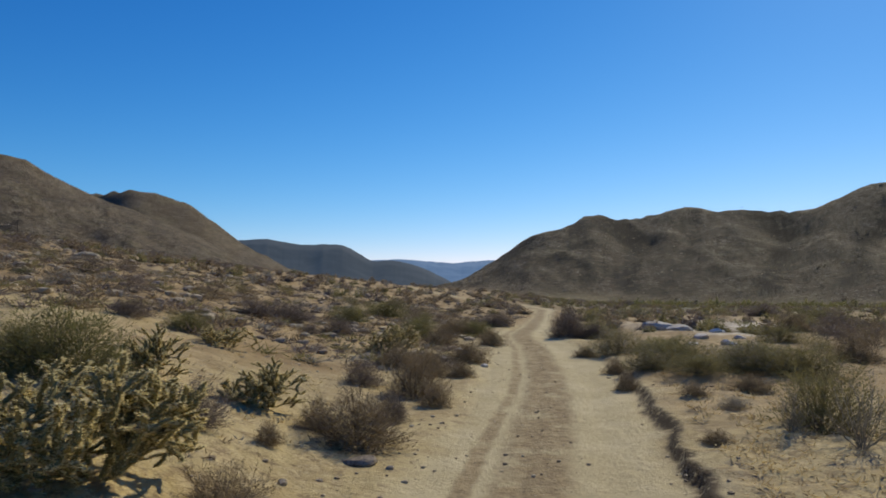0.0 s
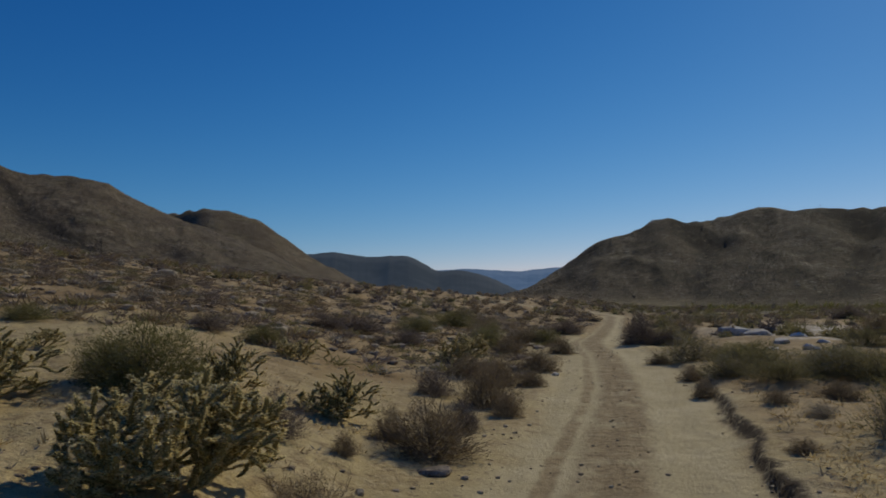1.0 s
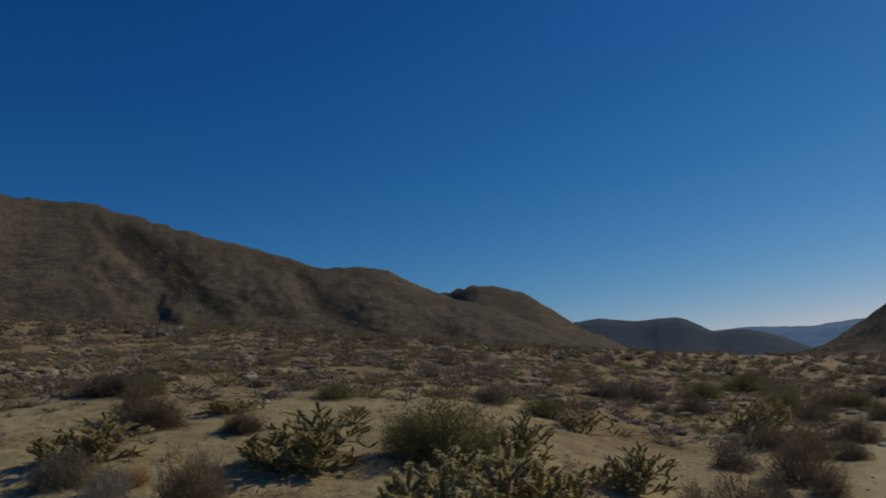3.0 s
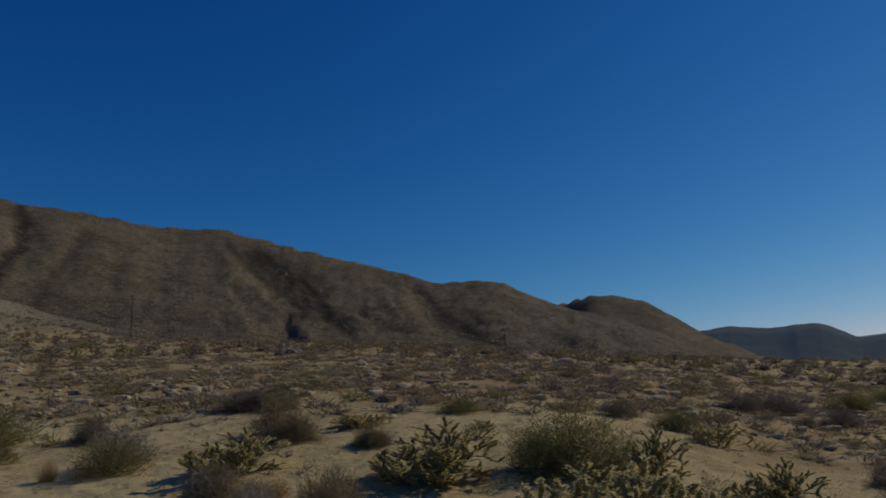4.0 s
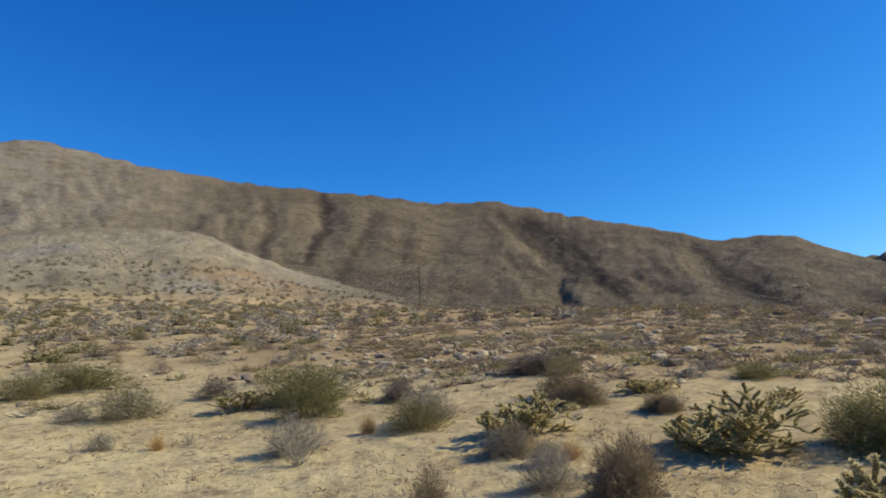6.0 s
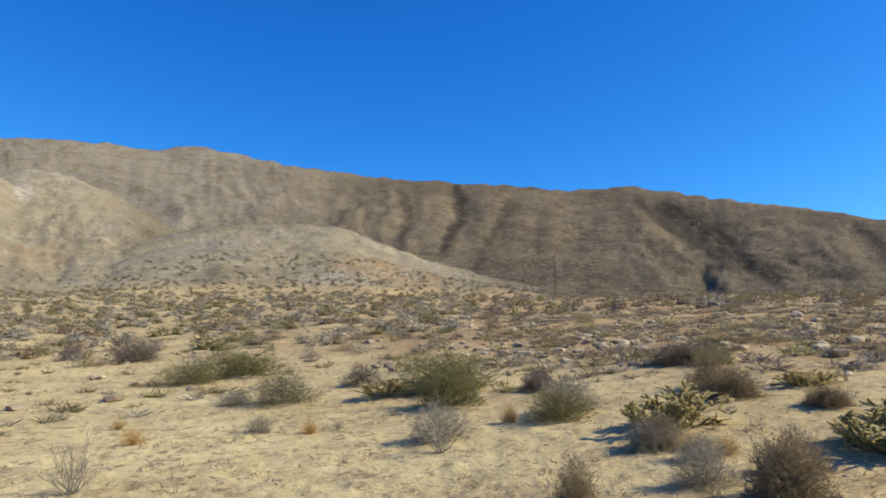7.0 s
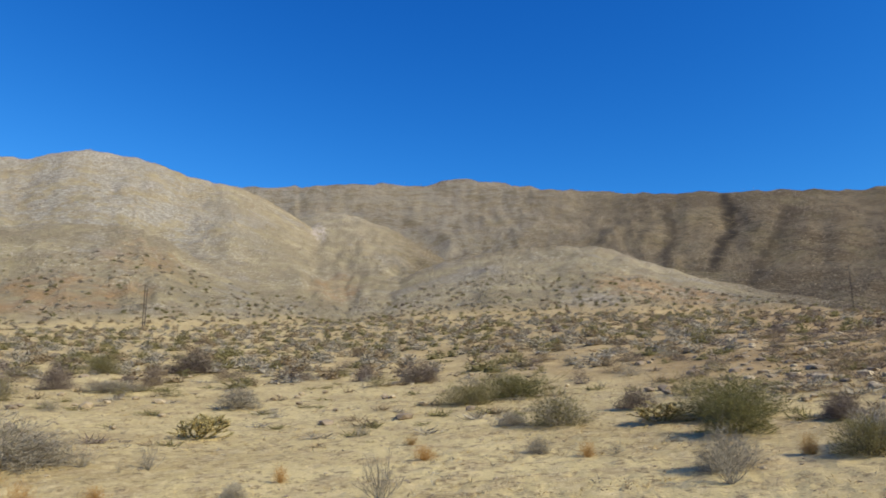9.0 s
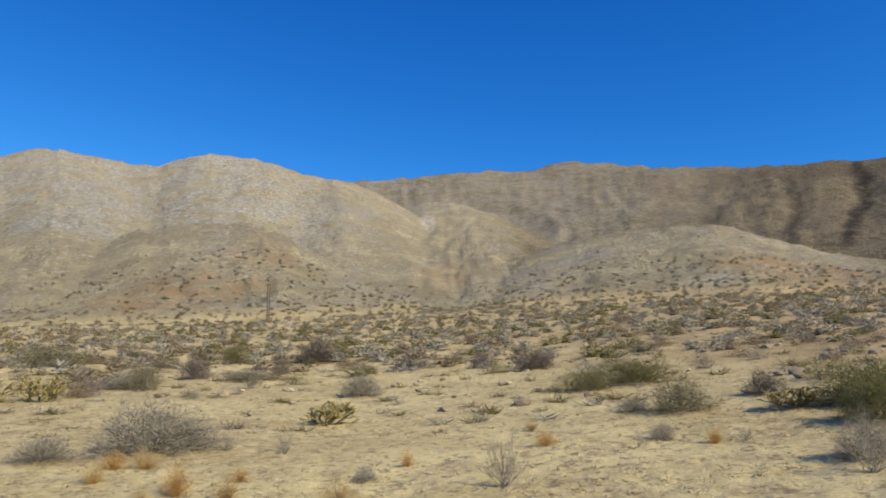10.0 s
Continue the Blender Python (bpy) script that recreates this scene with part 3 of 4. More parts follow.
def grow(name, label, category, seed, stems, twigs, sprigs, spread, reach, thick, bark, twig, leaf=None, leaves=0, leaf_size=0.03, droop=0.0, wander=0.25, fuzz=0, tips=1.0):
    """A shrub about 1 m high and 1 m wide: stems from one base, twigs on them, sprigs on those, and leaves where it has any."""
    rng = random.Random(seed)
    root = tagged(new(name), label, category)
    wood, fine, green = Shape(), Shape(), Shape()
    for _ in range(stems):
        lean = spread * rng.random() ** 0.6
        d = aim(rng, lean)
        size = reach * rng.uniform(0.65, 1.0) * (1 - 0.25 * lean)
        p = Vector((rng.gauss(0, 0.04), rng.gauss(0, 0.04), -0.02))
        line = [p]
        for k in range(3):
            d = (d + Vector((rng.gauss(0, wander), rng.gauss(0, wander), rng.gauss(0, wander) - droop * k)) * 0.5).normalized()
            p = p + d * size / 3
            line.append(p)
        wood.tube(line, [thick, thick * 0.75, thick * 0.5, thick * 0.2])
        for _ in range(twigs):
            k = rng.choice((0, 1, 1, 2, 2))
            q = line[k].lerp(line[k + 1], rng.random())
            e = (d * 0.7 + aim(rng, rng.uniform(0, 1.0)) * 0.75 + Vector((rng.gauss(0, 0.35), rng.gauss(0, 0.35), rng.gauss(0, 0.2)))).normalized()
            far = q + e * size * rng.uniform(0.25, 0.5)
            if far.z < 0.02:
                far.z = 0.02 + 0.05 * rng.random()
            fine.tube([q, far], [thick * 0.36, thick * 0.16])
            for _ in range(sprigs):
                s = q.lerp(far, rng.uniform(0.2, 1.0))
                g = (e + Vector((rng.gauss(0, 0.5), rng.gauss(0, 0.5), rng.gauss(0.15, 0.4)))).normalized()
                tip = s + g * size * rng.uniform(0.1, 0.24)
                fine.blade(s, tip, thick * 0.3, rng.uniform(0, 3))
                for _ in range(leaves):
                    green.leaf(s.lerp(tip, rng.random()), (g + Vector((rng.gauss(0, 0.6), rng.gauss(0, 0.6), rng.gauss(0, 0.6)))).normalized(), leaf_size * rng.uniform(0.6, 1.2), rng)
    reach_x = np.percentile([math.hypot(p.x, p.y) for p in fine.v], 93)
    reach_z = np.percentile([p.z for p in fine.v], 98)
    for shape in (wood, fine, green):
        shape.v = [Vector((p.x * 0.44 / reach_x, p.y * 0.44 / reach_x, p.z * 0.88 / reach_z)) for p in shape.v]
    for _ in range(fuzz):                 # the fine outer twigs that round off the crown
        d = aim(rng, rng.random() ** 0.6 * 1.02)
        deep = rng.uniform(0.1, 1.0) ** 0.5 * (0.86 + 0.5 * noise.noise(d * 2.2 + Vector((seed, 0, 0))))
        a = Vector((d.x * 0.5 * deep, d.y * 0.5 * deep, max(0.01, d.z * 0.94 * deep)))
        e = (d * 0.7 + Vector((rng.gauss(0, 0.6), rng.gauss(0, 0.6), rng.gauss(0.3, 0.5)))).normalized()
        b = a + e * rng.uniform(0.05, 0.16) * tips
        b.z = max(b.z, 0.0)
        (green if leaves and rng.random() < 0.75 else fine).blade(a, b, thick * 0.58, rng.uniform(0, 3))
    part("stem", wood.mesh("stem"), bark, root)
    tagged(part("twig_crown", fine.mesh("twig_crown"), twig, root), kind="stuff")
    if leaves:
        tagged(part("foliage", green.mesh("foliage"), leaf, root), kind="stuff")
    return root


def joint_mesh(seed):
    """One joint of a cholla, 1 m long up the z axis: a warty stem, bristling with spines."""
    rng = random.Random(seed)
    flesh, spines = Shape(), Shape()
    line = [Vector((0.03 * math.sin(k * 1.2 + seed), 0.03 * math.cos(k * 0.9 + seed), k / 5)) for k in range(6)]
    flesh.tube(line, [0.068 * f for f in (0.7, 1.05, 0.9, 1.08, 0.9, 0.4)], 5)
    for _ in range(74):
        u = rng.random() ** 0.85
        o = aim(rng, rng.uniform(0.1, 1.2)) if u > 0.92 else (aim(rng, 1.0) + Vector((0, 0, rng.uniform(-0.2, 0.8)))).normalized()
        c = line[int(u * 5)].lerp(line[min(5, int(u * 5) + 1)], u * 5 % 1) + o * 0.045
        spines.blade(c, c + o * rng.uniform(0.06, 0.13), 0.03, rng.uniform(0, 3))
    n = len(flesh.v)
    mesh = mesh_of("joint", flesh.v + spines.v, flesh.f + [tuple(n + i for i in f) for f in spines.f])
    mesh.materials.append(CHOLLA)
    mesh.materials.append(SPINE)
    index = np.zeros(len(mesh.polygons), np.int32)
    index[len(flesh.f):] = 1
    mesh.polygons.foreach_set("material_index", index)
    return mesh


def cholla(seed, label, shapes, joints=150, starts=11, long=0.2):
    """A cholla about 1 m high and wide: short stems that fork again and again into stubby joints, crowding a rounded crown."""
    rng = random.Random(seed)
    root = tagged(new("cholla_cactus"), label, "cactus")
    made, tips = [], []
    for n in range(starts):
        d = aim(rng, rng.uniform(0.1, 1.05))
        p = Vector((d.x, d.y, 0)) * rng.uniform(0.04, 0.3) + Vector((0, 0, 0.01))
        tips.append((p, d, 0))
    while len(made) < joints and tips:
        p, d, level = tips.pop(rng.randrange(min(len(tips), 24)))
        size = long * rng.uniform(0.7, 1.1)
        q = p + d * size
        out = (q.x * q.x + q.y * q.y) / 0.25 + (q.z / (0.85 + 0.25 * noise.noise(Vector((q.x * 3, q.y * 3, seed))))) ** 2
        if q.z < 0.03 or (out > 1.0 and level > 1):
            d = (d + Vector((0, 0, 0.9 if q.z < 0.4 else -0.2))).normalized()
            made.append((p, d, size * 0.7, level))
            continue
        made.append((p, d, size, level))
        for k in range(rng.choice((2, 2, 3))):
            e = (d * 0.75 + Vector((rng.gauss(0, 0.55), rng.gauss(0, 0.55), rng.gauss(0.2, 0.4))) + Vector((q.x, q.y, 0)) * 0.35).normalized()
            tips.append((q if k < 2 else p.lerp(q, 0.6), e, level + 1))
    while len(made) < joints:               # younger joints on the older ones
        p, d, size, level = made[rng.randrange(len(made))]
        e = (d * 0.4 + Vector((rng.gauss(0, 0.6), rng.gauss(0, 0.6), rng.gauss(0.4, 0.5)))).normalized()
        made.append((p + d * size * rng.uniform(0.3, 0.9), e, long * rng.uniform(0.5, 0.8), level + 1))
    wide = np.percentile([math.hypot(*(p + d * size)[:2]) for p, d, size, _ in made], 96) * 2
    high = np.percentile([(p + d * size).z for p, d, size, _ in made], 98)
    fit = Matrix.Diagonal((1 / wide, 1 / wide, 1 / high))
    for p, d, size, level in made:
        p, d = fit @ p, fit @ (d * size)
        d, size = d.normalized(), d.length
        ob = part("joint", shapes[rng.randrange(len(shapes))], CHOLLA, root)
        thick = long * rng.uniform(1.35, 1.75)
        ob.matrix_local = Matrix.Translation(p) @ d.to_track_quat("Z", "Y").to_matrix().to_4x4() @ Matrix.Diagonal((thick, thick, size * 1.08, 1))
    return root


def stone_mesh(seed, detail=2, flat=0.6, sharp=0.35):
    bm = bmesh.new()
    bmesh.ops.create_icosphere(bm, subdivisions=detail, radius=0.5)
    off = Vector((seed * 7.3, seed * 3.1, seed * 1.7))
    cuts = [(aim(random.Random(seed * 10 + k), random.Random(seed + k).uniform(0, 1.6)), random.Random(seed * 3 + k).uniform(0.28, 0.4)) for k in range(7)]
    for v in bm.verts:
        v.co *= 1 + sharp * noise.noise(v.co * 2.2 + off)
        for d, lim in cuts:
            over = v.co.dot(d) - lim
            if over > 0:
                v.co -= d * over * 0.85
        v.co += v.co * 0.07 * noise.noise(v.co * 9 + off)
        v.co.z *= flat
    mesh = bpy.data.meshes.new("stone")
    bm.to_mesh(mesh)
    bm.free()
    return mesh


def plant_material(name, low, high, rough=0.85, thin=0.0):
    k = Nodes(name, rough)
    c = k.mix(k.island(), low, high)
    c = k.mix(k.math("MULTIPLY", k.each(), 0.45), c, tuple(v * 0.7 for v in low))
    k.colour(c)
    if thin:
        through_it, both = k.n.new("ShaderNodeBsdfTranslucent"), k.n.new("ShaderNodeMixShader")
        k.l.new(c, through_it.inputs["Color"])
        both.inputs[0].default_value = thin
        k.l.new(k.b.outputs[0], both.inputs[1])
        k.l.new(through_it.outputs[0], both.inputs[2])
        k.l.new(both.outputs[0], k.n["Material Output"].inputs["Surface"])
    return k.m


def stone_material(name, low, high):
    k = Nodes(name, 0.85)
    where = k.n.new("ShaderNodeTexCoord").outputs["Object"]
    c = k.mix(k.ramp(k.noise(2.5, 5, 0.65, where), 0.35, 0.65), low, high)
    c = k.mix(k.math("MULTIPLY", k.ramp(k.noise(28, 3, 0.7), 0.52, 0.62), 0.6), c, tuple(v * 0.4 for v in low))
    c = k.mix(k.math("MULTIPLY", k.each(), 0.4), c, (0.30, 0.235, 0.165))
    return k.colour(c).relief(k.noise(30, 5, 0.7), 0.5, 0.02).m


CHOLLA = plant_material("cholla_skin", (0.19, 0.16, 0.06), (0.32, 0.265, 0.11), 0.7)
SPINE = plant_material("cholla_spine", (0.76, 0.63, 0.31), (0.90, 0.80, 0.48), 0.6, 0.4)
BARK = plant_material("dry_bark", (0.09, 0.07, 0.055), (0.17, 0.14, 0.11))
GREY = plant_material("grey_twig", (0.27, 0.24, 0.18), (0.46, 0.41, 0.32), 0.85, 0.25)
BROWN = plant_material("brown_twig", (0.20, 0.15, 0.09), (0.37, 0.285, 0.175), 0.85, 0.25)
PURPLE = plant_material("purplish_twig", (0.16, 0.125, 0.10), (0.29, 0.235, 0.19), 0.85, 0.25)
OLIVE = plant_material("olive_leaf", (0.18, 0.16, 0.065), (0.31, 0.27, 0.13), 0.8, 0.4)
GREEN = plant_material("green_leaf", (0.16, 0.155, 0.055), (0.29, 0.265, 0.115), 0.8, 0.4)
STRAW = plant_material("straw", (0.48, 0.36, 0.17), (0.66, 0.52, 0.28), 0.85, 0.3)
RUST = plant_material("rust_grass", (0.44, 0.25, 0.08), (0.64, 0.40, 0.15), 0.85, 0.3)
PALEROCK = stone_material("pale_rock", (0.68, 0.62, 0.53), (0.80, 0.76, 0.68))
GRANITE = stone_material("granite", (0.43, 0.345, 0.22), (0.63, 0.525, 0.36))
DARKROCK = stone_material("dark_stone", (0.20, 0.155, 0.11), (0.34, 0.275, 0.20))
# ---- where the plants and stones stand: x, y, width, height ----
CHOLLAS = [
    (-2.08, 4.34, 1.33, 0.88), (-3.11, 7.69, 0.83, 0.65), (-1.93, 7.98, 0.92, 0.61), (-3.54, 11.81, 0.93, 0.45),
    (-1.21, 17.04, 1.36, 0.92), (-4.66, 5.92, 1.26, 0.72), (-7.97, 8.53, 0.79, 0.24), (-5.83, 8.43, 0.49, 0.29),
    (-6.97, 5.27, 1.15, 0.56), (-13.68, 3.87, 1.07, 0.45), (-7.87, 8.23, 0.77, 0.29), (-18.89, -14.87, 1.72, 0.99),
    (-15.59, -5.23, 1.20, 0.63),
]
GREENS = [
    (-3.64, 6.93, 1.50, 0.81), (-2.76, 34.29, 2.73, 0.98), (1.25, 26.95, 1.71, 0.64), (-4.49, 12.61, 0.96, 0.43),
    (-13.37, 5.05, 2.15, 0.85), (-7.82, 10.86, 0.96, 0.32), (-11.57, 4.41, 1.38, 0.77), (-21.44, 2.05, 2.56, 0.85),
    (-10.87, 9.28, 0.91, 0.41), (-0.78, 23.99, 1.53, 0.95), (-3.41, 26.69, 1.92, 0.73), (-4.11, 6.98, 0.77, 0.58),
    (6.68, 15.46, 1.61, 0.54), (5.94, 18.90, 2.05, 0.54),
]
OLIVES = [
    (4.25, 8.0, 1.3, 0.95), (4.63, 19.04, 1.87, 0.81), (4.91, 14.87, 1.99, 0.62), (5.74, 14.04, 1.69, 0.53),
    (10.89, 23.06, 1.82, 0.73), (14.40, 53.89, 4.43, 0.89), (23.49, 44.49, 4.39, 1.04),
    (-14.48, 2.08, 1.45, 0.70), (-8.81, 4.82, 1.04, 0.56), (-36.11, -27.71, 4.16, 1.59),
    (-37.21, -17.38, 2.02, 1.30), (-23.21, -14.29, 1.51, 0.99), (-20.33, 0.63, 1.78, 0.73), (6.12, 13.67, 1.79, 0.62),
    (6.45, 12.82, 1.71, 0.69), (4.16, 14.33, 1.19, 0.53), (4.77, 13.20, 1.45, 0.45),
]
PURPLES = [
    (-2.15, 6.25, 0.75, 0.46), (-1.24, 11.36, 0.84, 0.42), (-4.63, 21.21, 2.33, 0.65), (4.66, 26.39, 1.70, 1.28),
    (-2.93, 20.53, 1.24, 0.53), (-3.40, 18.64, 0.63, 0.33), (2.54, 32.65, 1.82, 0.78), (16.73, 30.35, 2.06, 1.16),
    (24.18, 53.85, 3.28, 1.22), (-11.66, 9.61, 1.62, 0.46), (-12.11, 6.37, 0.70, 0.37), (-16.01, 4.05, 1.11, 0.50),
    (-11.54, 6.00, 0.64, 0.37), (-11.83, 9.18, 1.43, 0.48), (-29.30, -0.99, 2.09, 1.02), (-27.96, -14.81, 1.61, 1.10),
    (-29.93, -11.90, 1.07, 0.87), (-39.61, -13.55, 3.06, 1.40), (-33.57, -6.95, 1.90, 0.71), (-32.66, -3.51, 1.04, 0.78),
    (-5.07, 19.35, 1.43, 0.54), (-5.52, 12.67, 0.99, 0.44), (-0.61, 8.80, 0.57, 0.43), (5.53, 26.10, 1.27, 0.64),
]
GREYS = [
    (-11.14, -6.83, 2.1, 1.0), (-5.03, 3.90, 0.59, 0.38), (-6.38, 4.47, 0.62, 0.34), (-11.75, 1.32, 0.49, 0.32), (-10.23, -7.98, 1.11, 0.45),
    (-11.63, -6.41, 1.27, 0.63), (-22.55, -6.33, 1.71, 0.78), (-27.43, -12.38, 2.51, 0.48), (-29.04, -20.65, 1.07, 0.62),
    (-23.65, -15.42, 1.79, 0.63), (-9.50, -2.79, 0.41, 0.24), (-15.05, 1.24, 0.67, 0.34), (-9.05, 3.18, 0.84, 0.57),
    (-9.29, 5.26, 0.98, 0.54), (-5.66, 4.42, 0.46, 0.29), (3.81, 9.35, 0.48, 0.19),
]
TUFTS = [
    (-5.99, 4.63, 0.36, 0.22), (-5.64, 4.68, 0.25, 0.19), (-9.16, 4.28, 0.16, 0.21), (-11.01, 1.94, 0.27, 0.23),
    (-13.58, -0.73, 0.28, 0.22), (-11.78, -0.47, 0.38, 0.23), (-8.81, -6.16, 0.33, 0.27), (-9.71, -6.48, 0.41, 0.26),
    (-9.81, -6.05, 0.51, 0.28), (-8.22, -4.72, 0.36, 0.36), (-8.04, -4.00, 0.34, 0.30), (-9.22, -4.37, 0.24, 0.18),
    (-8.14, -2.72, 0.45, 0.34), (-10.46, -2.42, 0.22, 0.22), (-7.90, -4.95, 0.22, 0.15), (-9.23, 4.29, 0.21, 0.26),
]
DEADS = [
    (-11.64, -4.68, 0.54, 0.48), (-11.66, -5.72, 0.79, 0.41), (-8.87, -0.91, 0.71, 0.61), (-11.20, -4.94, 0.18, 0.23),
    (-15.14, -1.82, 0.36, 0.24), (-8.34, 2.95, 0.67, 0.59), (-15.29, -1.75, 0.37, 0.29), (-11.17, 0.90, 0.18, 0.25),
    (-11.01, 2.37, 0.36, 0.21), (3.70, 7.62, 0.48, 0.54), (4.05, 6.9, 0.8, 0.75), (-5.24, 5.49, 0.07, 0.15),
]
STONES = [
    (-0.71, 6.67, 0.39, 0.13), (0.96, 15.76, 0.24, 0.14), (-1.21, 5.64, 0.10, 0.07), (-0.44, 6.54, 0.09, 0.05),
    (-19.63, 39.30, 1.54, 0.49), (-10.30, 19.75, 0.28, 0.18), (-14.13, 47.17, 1.02, 0.47), (9.81, 32.41, 1.67, 0.65),
    (10.17, 30.56, 1.23, 0.46), (8.87, 24.52, 0.83, 0.29), (8.63, 21.53, 0.63, 0.26), (11.07, 28.71, 0.73, 0.24),
    (10.07, 24.14, 0.54, 0.21), (7.24, 32.92, 0.64, 0.27), (7.79, 22.26, 0.56, 0.19), (-23.02, 24.88, 0.65, 0.38),
    (-21.10, 42.22, 1.50, 0.45), (-8.18, 9.40, 0.18, 0.12), (-16.79, 11.63, 0.49, 0.29), (-15.46, 11.10, 0.51, 0.21),
    (-14.26, 8.29, 0.31, 0.18), (-23.07, 24.93, 0.76, 0.38), (-8.19, 9.16, 0.20, 0.12), (-17.60, -2.92, 0.40, 0.10),
    (-97.05, -25.50, 1.92, 0.96),
]
BROWNS = [
    (-0.38, 10.88, 1.05, 0.77), (-0.85, 7.39, 1.17, 0.66), (-1.36, 4.62, 0.72, 0.4), (0.64, 16.39, 1.17, 0.60),
    (0.38, 13.64, 0.65, 0.37), (-1.53, 6.48, 0.31, 0.25), (-0.02, 22.02, 1.40, 0.74), (15.55, 31.85, 2.11, 1.01),
    (3.23, 12.45, 0.51, 0.41), (3.79, 18.93, 0.77, 0.31), (3.66, 15.04, 0.62, 0.37), (9.37, 16.33, 1.50, 0.75),
    (-4.33, 4.04, 0.71, 0.52), (-8.86, 7.46, 0.92, 0.64), (-6.48, 7.09, 0.50, 0.29), (-7.85, 6.94, 0.92, 0.47),
    (-6.64, 7.17, 0.54, 0.23), (-6.41, 4.57, 0.69, 0.38),
]
MORE_BROWNS = [
    (-4.80, 4.63, 0.53, 0.37), (-4.31, 3.98, 0.56, 0.52), (-5.46, 2.98, 0.42, 0.40), (-6.67, 7.08, 0.54, 0.28),
    (-8.01, 6.96, 0.93, 0.40), (-0.22, 13.89, 1.16, 0.69), (-0.87, 14.71, 1.11, 0.52), (1.54, 21.95, 1.05, 0.63),
    (0.39, 26.59, 1.80, 0.76), (-0.07, 10.05, 0.56, 0.40), (-1.30, 7.66, 0.50, 0.38), (4.81, 11.13, 0.87, 0.33),
    (3.71, 10.51, 0.53, 0.23), (2.86, 7.45, 0.39, 0.17),
]
# ---- the plants, each on its own ----
def ground_at(x, y):
    return float(land(np.array([x]), np.array([y]))[0])


def stand(things, places, group, seed, sink=0.02):
    """Sets copies of the things, turned at random, at x, y, width, height."""
    rng = random.Random(seed)
    for n, (x, y, wide, high) in enumerate(places):
        ob = things[n % len(things)]
        m = pose(x, y, ground_at(x, y) - sink * high, 0, 0, rng.uniform(0, 360)) @ Matrix.Diagonal((wide, wide, high, 1))
        tagged(copy_thing(ob, m), group=group)


def drop(ob):
    """Takes a pattern thing away once its copies stand."""
    for o in (*ob.children_recursive, ob):
        bpy.data.objects.remove(o)


JOINTS = [joint_mesh(s) for s in range(6)]
big = cholla(11, "large spiny cholla cactus with pale bristling joints on bare sand", JOINTS, 570, starts=20, long=0.125)
spread_one = cholla(12, "spiny cholla cactus with long spreading yellow-green arms", JOINTS, 380, starts=15, long=0.14)
low_one = cholla(13, "low yellowish cholla cactus clump among dry grass", JOINTS, 220, starts=12, long=0.15)
PATTERNS = [big, spread_one, low_one]
CHOLLAS = [(x, y, wide * 1.08, high * 0.76) for x, y, wide, high in CHOLLAS]
stand([big], CHOLLAS[:1], "cholla cacti by the track", 1)
stand([spread_one], CHOLLAS[1:3] + CHOLLAS[5:6] + CHOLLAS[8:9], "cholla cacti by the track", 2)
stand([low_one], CHOLLAS[3:5] + CHOLLAS[6:8] + CHOLLAS[9:], "cholla cacti by the track", 3)

KINDS = []
for seed in (1, 2, 3, 4):
    near = seed < 3                       # the fuller plants stand near the track
    fuller = 1.0 if near else 0.34
    size = lambda count: int(count * fuller)
    KINDS.append(("green", near, grow("green_bush", "soft green desert bush with fine twiggy foliage on sand", "bush", 20 + seed, size(22), 5, 4, 0.9, 0.8, 0.007, BARK, OLIVE, GREEN, 1, 0.016, fuzz=size(8000), tips=0.55)))
    KINDS.append(("olive", near, grow("olive_bush", "olive-green twiggy desert bush with grey stems", "bush", 30 + seed, size(26), 5, 5, 0.9, 0.85, 0.007, BARK, OLIVE if seed % 2 else GREY, OLIVE, 1, 0.016, fuzz=size(5200), tips=0.65)))
    KINDS.append(("brown", near, grow("brown_shrub", "dry brown rounded shrub of fine dead twigs", "shrub", 40 + seed, size(26), 5, 5, 0.97, 0.85, 0.007, BARK, BROWN, fuzz=size(5200), tips=0.8)))
    KINDS.append(("purple", near, grow("purplish_shrub", "dark purplish-grey leafless dry shrub on the slope", "shrub", 50 + seed, size(26), 5, 5, 0.98, 0.85, 0.007, BARK, PURPLE, fuzz=size(5200), tips=0.8)))
    KINDS.append(("grey", near, grow("grey_shrub", "pale grey twiggy dry shrub on straw-coloured sand", "shrub", 60 + seed, size(30), 5, 6, 0.95, 0.85, 0.0065, BARK, GREY, fuzz=size(4200), tips=0.85)))
    KINDS.append(("tuft", near, grow("grass_tuft", "small rust-orange tuft of dry grass", "grass", 70 + seed, size(120), 3, 3, 0.8, 0.95, 0.006, RUST, STRAW if seed % 2 else RUST, droop=0.05, fuzz=size(900))))
    KINDS.append(("dead", near, grow("dead_twig_bush", "sparse leafless grey branching dead bush", "bush", 80 + seed, 16, 7, 4, 0.75, 1.0, 0.011, GREY, GREY)))


def of(kind, close=True):
    return [ob for k, near, ob in KINDS if k == kind and near == close]


stand(of("green"), GREENS, "green desert bushes", 4)
stand(of("olive"), OLIVES, "olive desert bushes", 5)
stand(of("brown"), BROWNS, "dry brown shrubs", 6)
stand(of("brown"), MORE_BROWNS, "dry brown shrubs", 16)
stand(of("purple"), PURPLES, "purplish dry shrubs", 7)
stand(of("grey"), GREYS, "grey dry shrubs", 8)
stand(of("tuft"), [(x, y, wide * 1.25, high * 1.2) for x, y, wide, high in TUFTS], "rust-coloured grass tufts", 9)
stand(of("dead"), DEADS, "dead twig bushes", 10)


